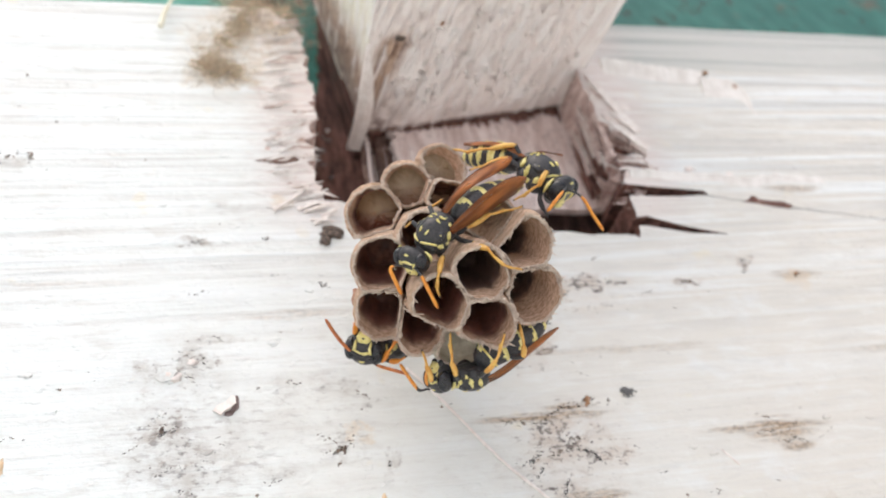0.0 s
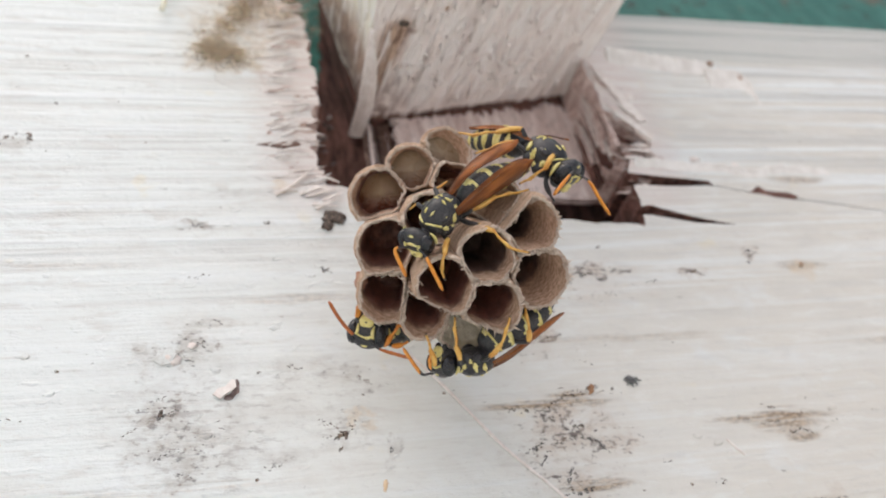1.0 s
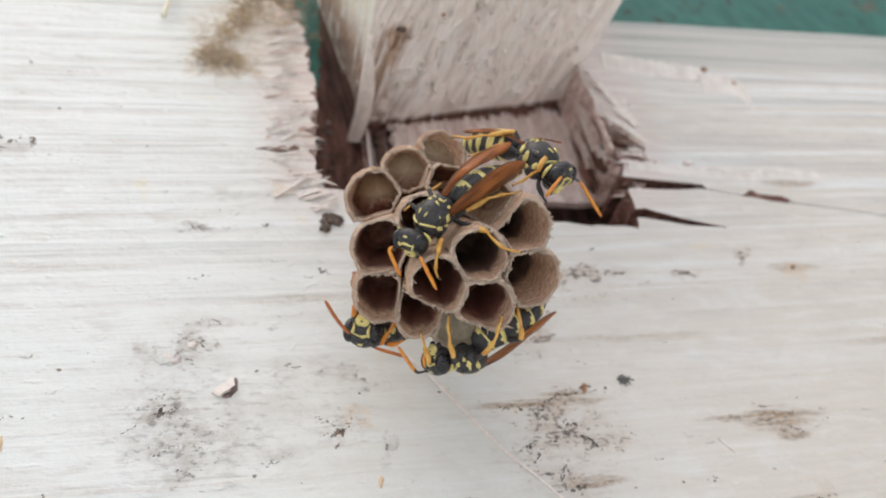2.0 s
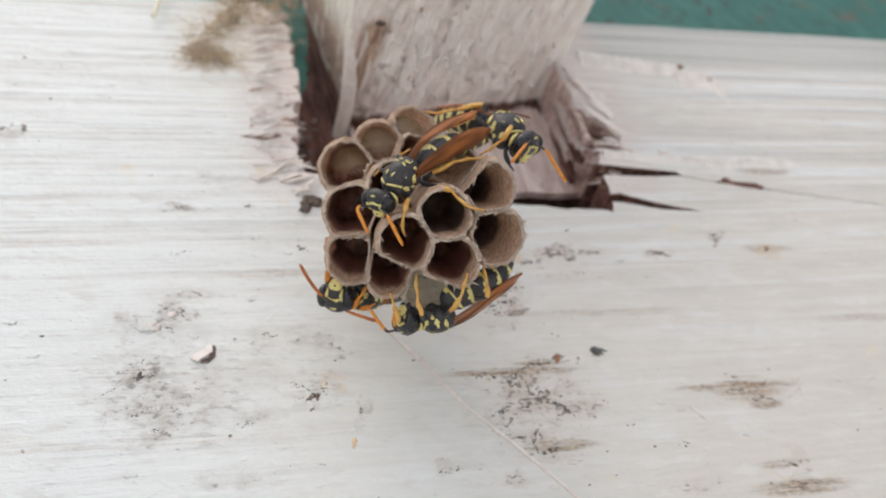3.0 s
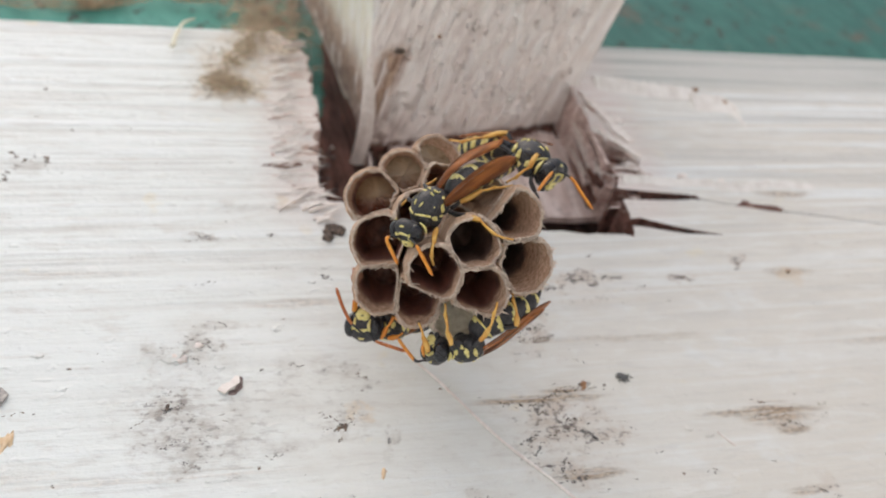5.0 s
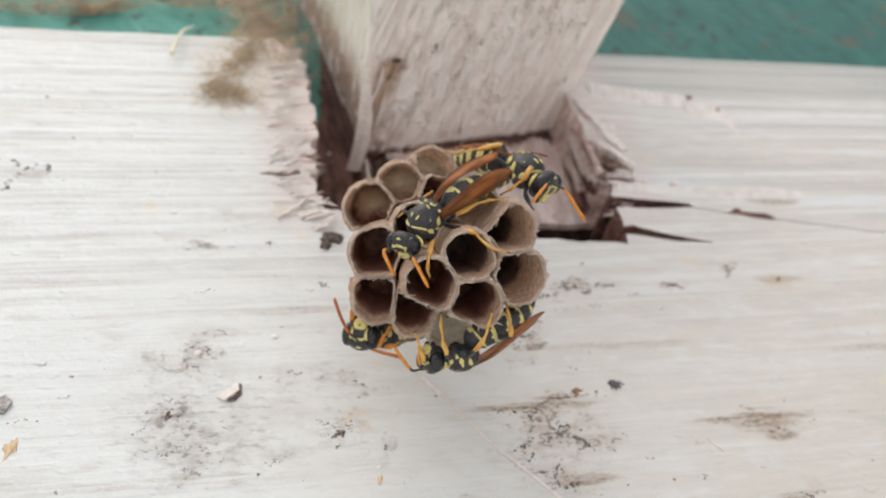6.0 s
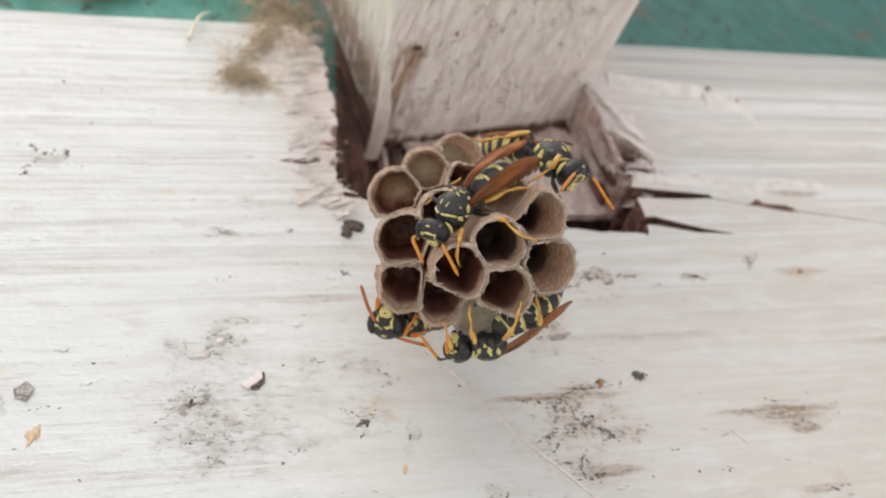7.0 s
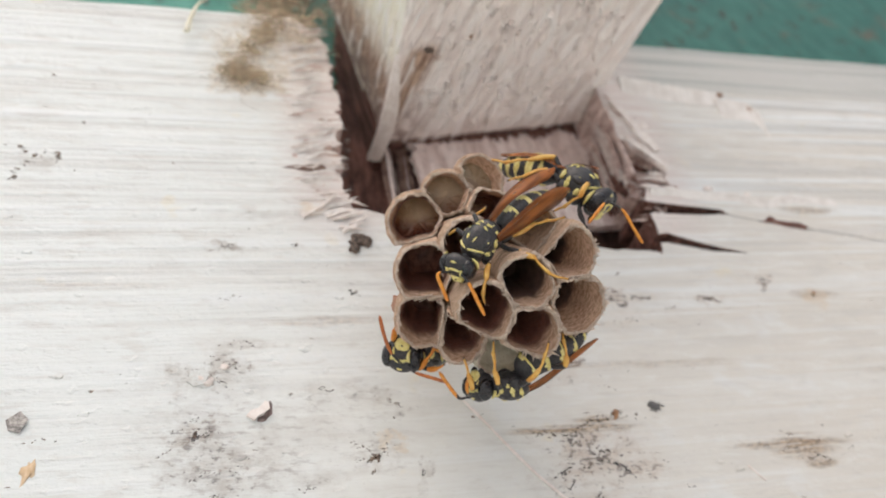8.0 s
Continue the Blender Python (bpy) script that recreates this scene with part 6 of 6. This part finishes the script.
WASP_TOP, TOP_FEELERS = wasp(
    "black and yellow wasp at the comb's upper edge",
    (11.24, 8.0, 12.6), (9.42, 9.2, 14.44),
    [(7.15, 11.0, 15.51), (6.39, 12.0, 16.04), (5.29, 13.0, 16.45), (3.79, 14.5, 16.8), (2.38, 15.8, 16.81), (1.2, 17.0, 16.59)],
    [([(7.93, 8.8, 15.99), (6.05, 10.5, 17.33), (3.92, 12.5, 17.97), (1.45, 15.0, 18.2)], 0.6, (0.0, -0.6, 0.8)),
     ([(8.25, 10.5, 16.44), (9.6, 11.5, 16.85), (11.35, 13.0, 16.83), (12.43, 14.0, 16.73)], 0.4, (0.0, -0.3, 0.9))],
    [[(7.54, 9.4, 15.34), (6.81, 9.6, 17.49), (4.18, 11.0, 17.28), (1.67, 12.4, 17.06), (-0.78, 13.5, 17.49)],
     [(7.2, 9.0, 14.97), (5.92, 9.4, 16.08), (3.53, 10.6, 15.39), (1.96, 11.0, 15.0)],
     [(10.15, 7.4, 14.43), (9.83, 6.6, 14.44), (8.96, 6.4, 13.02), (7.37, 7.0, 11.94), (6.49, 7.6, 11.58)],
     [(9.51, 8.4, 12.72), (9.13, 7.6, 11.7), (9.54, 7.4, 10.46), (9.93, 7.6, 9.86)]],
    [[(11.7, 6.2, 12.75), (11.3, 5.3, 12.3), (10.5, 4.9, 11.35), (9.6, 4.8, 10.2)],
     [(12.22, 6.8, 12.46), (12.96, 6.4, 12.11), (13.63, 6.0, 11.4), (14.46, 5.8, 9.9), (15.6, 6.0, 8.2)]],
    (0.62, -0.30, -0.72), (0.50, -0.45, 0.72), 1.06, False, 1.16, 1.17, 0.55, 3)

WASP_LOW, LOW_FEELERS = wasp(
    "black and yellow wasp curled round the comb's lower edge",
    (-1.58, 3.0, -6.5), (1.34, 2.4, -6.4),
    [(2.35, 2.2, -5.2), (3.0, 2.2, -4.4), (4.3, 2.4, -3.5), (6.25, 3.0, -2.65), (8.1, 3.8, -1.75), (9.5, 4.8, -0.25)],
    [([(2.19, 1.6, -6.98), (4.38, 1.6, -5.83), (7.04, 2.4, -4.01), (10.52, 4.0, -1.71)], 0.5, (0.35, -0.75, -0.55)),
     ([(2.46, 3.0, -7.43), (4.58, 3.4, -6.29), (7.17, 4.2, -4.44), (9.95, 5.4, -2.52)], 0.48, (0.4, -0.7, -0.6))],
    [[(0.23, 0.8, -6.35), (-0.06, 0.0, -5.9), (-0.45, -0.4, -4.58), (-0.62, -0.6, -2.76), (-0.57, -0.2, -1.81)],
     [(2.28, 0.6, -5.99), (2.88, -0.4, -5.48), (3.8, -1.4, -4.3), (4.29, -1.8, -2.73), (4.63, -1.6, -1.73)],
     [(5.5, 1.0, -4.24), (6.59, 0.2, -4.15), (6.64, 0.0, -3.06), (6.3, 0.0, -1.47), (6.22, 0.6, -0.51)],
     [(-2.08, 1.6, -6.4), (-2.47, 1.2, -6.61), (-2.92, 0.8, -5.09), (-3.32, 1.0, -3.67)]],
    [[(-2.55, 2.0, -7.24), (-2.88, 1.6, -6.98), (-2.99, 1.4, -6.27), (-2.82, 1.4, -5.58)],
     [(-2.66, 2.0, -7.59), (-2.95, 1.8, -7.51), (-3.58, 1.6, -7.61), (-4.05, 2.0, -7.3), (-4.92, 3.0, -6.26), (-5.68, 4.0, -5.26)]],
    (-0.80, -0.55, 0.20), (0.30, 0.25, -0.92), 1.02, False, 1.05, 0.92, 0.15)

WASP_SIDE, SIDE_FEELERS = wasp(
    "black and yellow wasp looking out from behind the comb",
    (-9.34, 6.6, -3.82), (-6.68, 8.6, -3.9),
    [(-5.14, 10.0, -3.6), (-4.56, 11.0, -3.4), (-3.71, 12.0, -3.0), (-2.72, 13.5, -2.6), (-1.84, 15.0, -2.2), (-1.19, 16.0, -1.8)],
    [([(-6.63, 7.8, -5.2), (-5.81, 8.5, -5.1), (-4.93, 9.5, -4.7), (-3.73, 11.0, -4.3)], 0.7, (0.1, -0.7, -0.7))],
    [[(-8.25, 6.6, -4.79), (-7.66, 6.0, -5.19), (-6.95, 5.4, -4.14), (-6.16, 5.2, -2.99), (-5.24, 5.8, -3.55)],
     [(-10.07, 6.6, -2.79), (-10.49, 6.0, -2.23), (-10.31, 5.4, -1.14), (-9.99, 5.2, 0.06)],
     [(-7.55, 7.0, -4.93), (-6.76, 6.0, -5.25), (-5.88, 5.4, -5.1), (-5.22, 5.4, -4.74)]],
    [[(-9.51, 5.2, -4.67), (-10.38, 4.9, -4.18), (-11.12, 4.6, -3.63), (-12.22, 4.3, -2.19), (-13.21, 4.2, -0.53)],
     [(-9.09, 5.1, -4.84), (-8.28, 4.8, -5.36), (-7.67, 4.6, -5.59), (-6.17, 4.3, -5.99), (-4.8, 4.2, -6.34)]],
    (-0.25, -0.95, 0.15), (-0.15, 0.0, -1.0), 1.06, True, 1.15)


def motions():
    """The side wasp's antennae swing upright and then stay; the rest holds still."""
    (left, a), (right, b) = SIDE_FEELERS
    swing = [(0.0, -1), (1.0, 0), (2.5, 0), (3.2, 3), (4.2, 13), (6.5, 14), (8.0, 17)]
    walk(left, [(t, Matrix.Translation(a * MM) @ pose(0, 0, 0, 0, d, 0)) for t, d in swing])
    dip = [(0.0, 0), (2.5, 0), (3.5, 8), (4.5, 6), (6.5, 0), (8.0, 0)]
    walk(right, [(t, Matrix.Translation(b * MM) @ pose(0, 0, 0, 0, d, 0)) for t, d in dip])


motions()
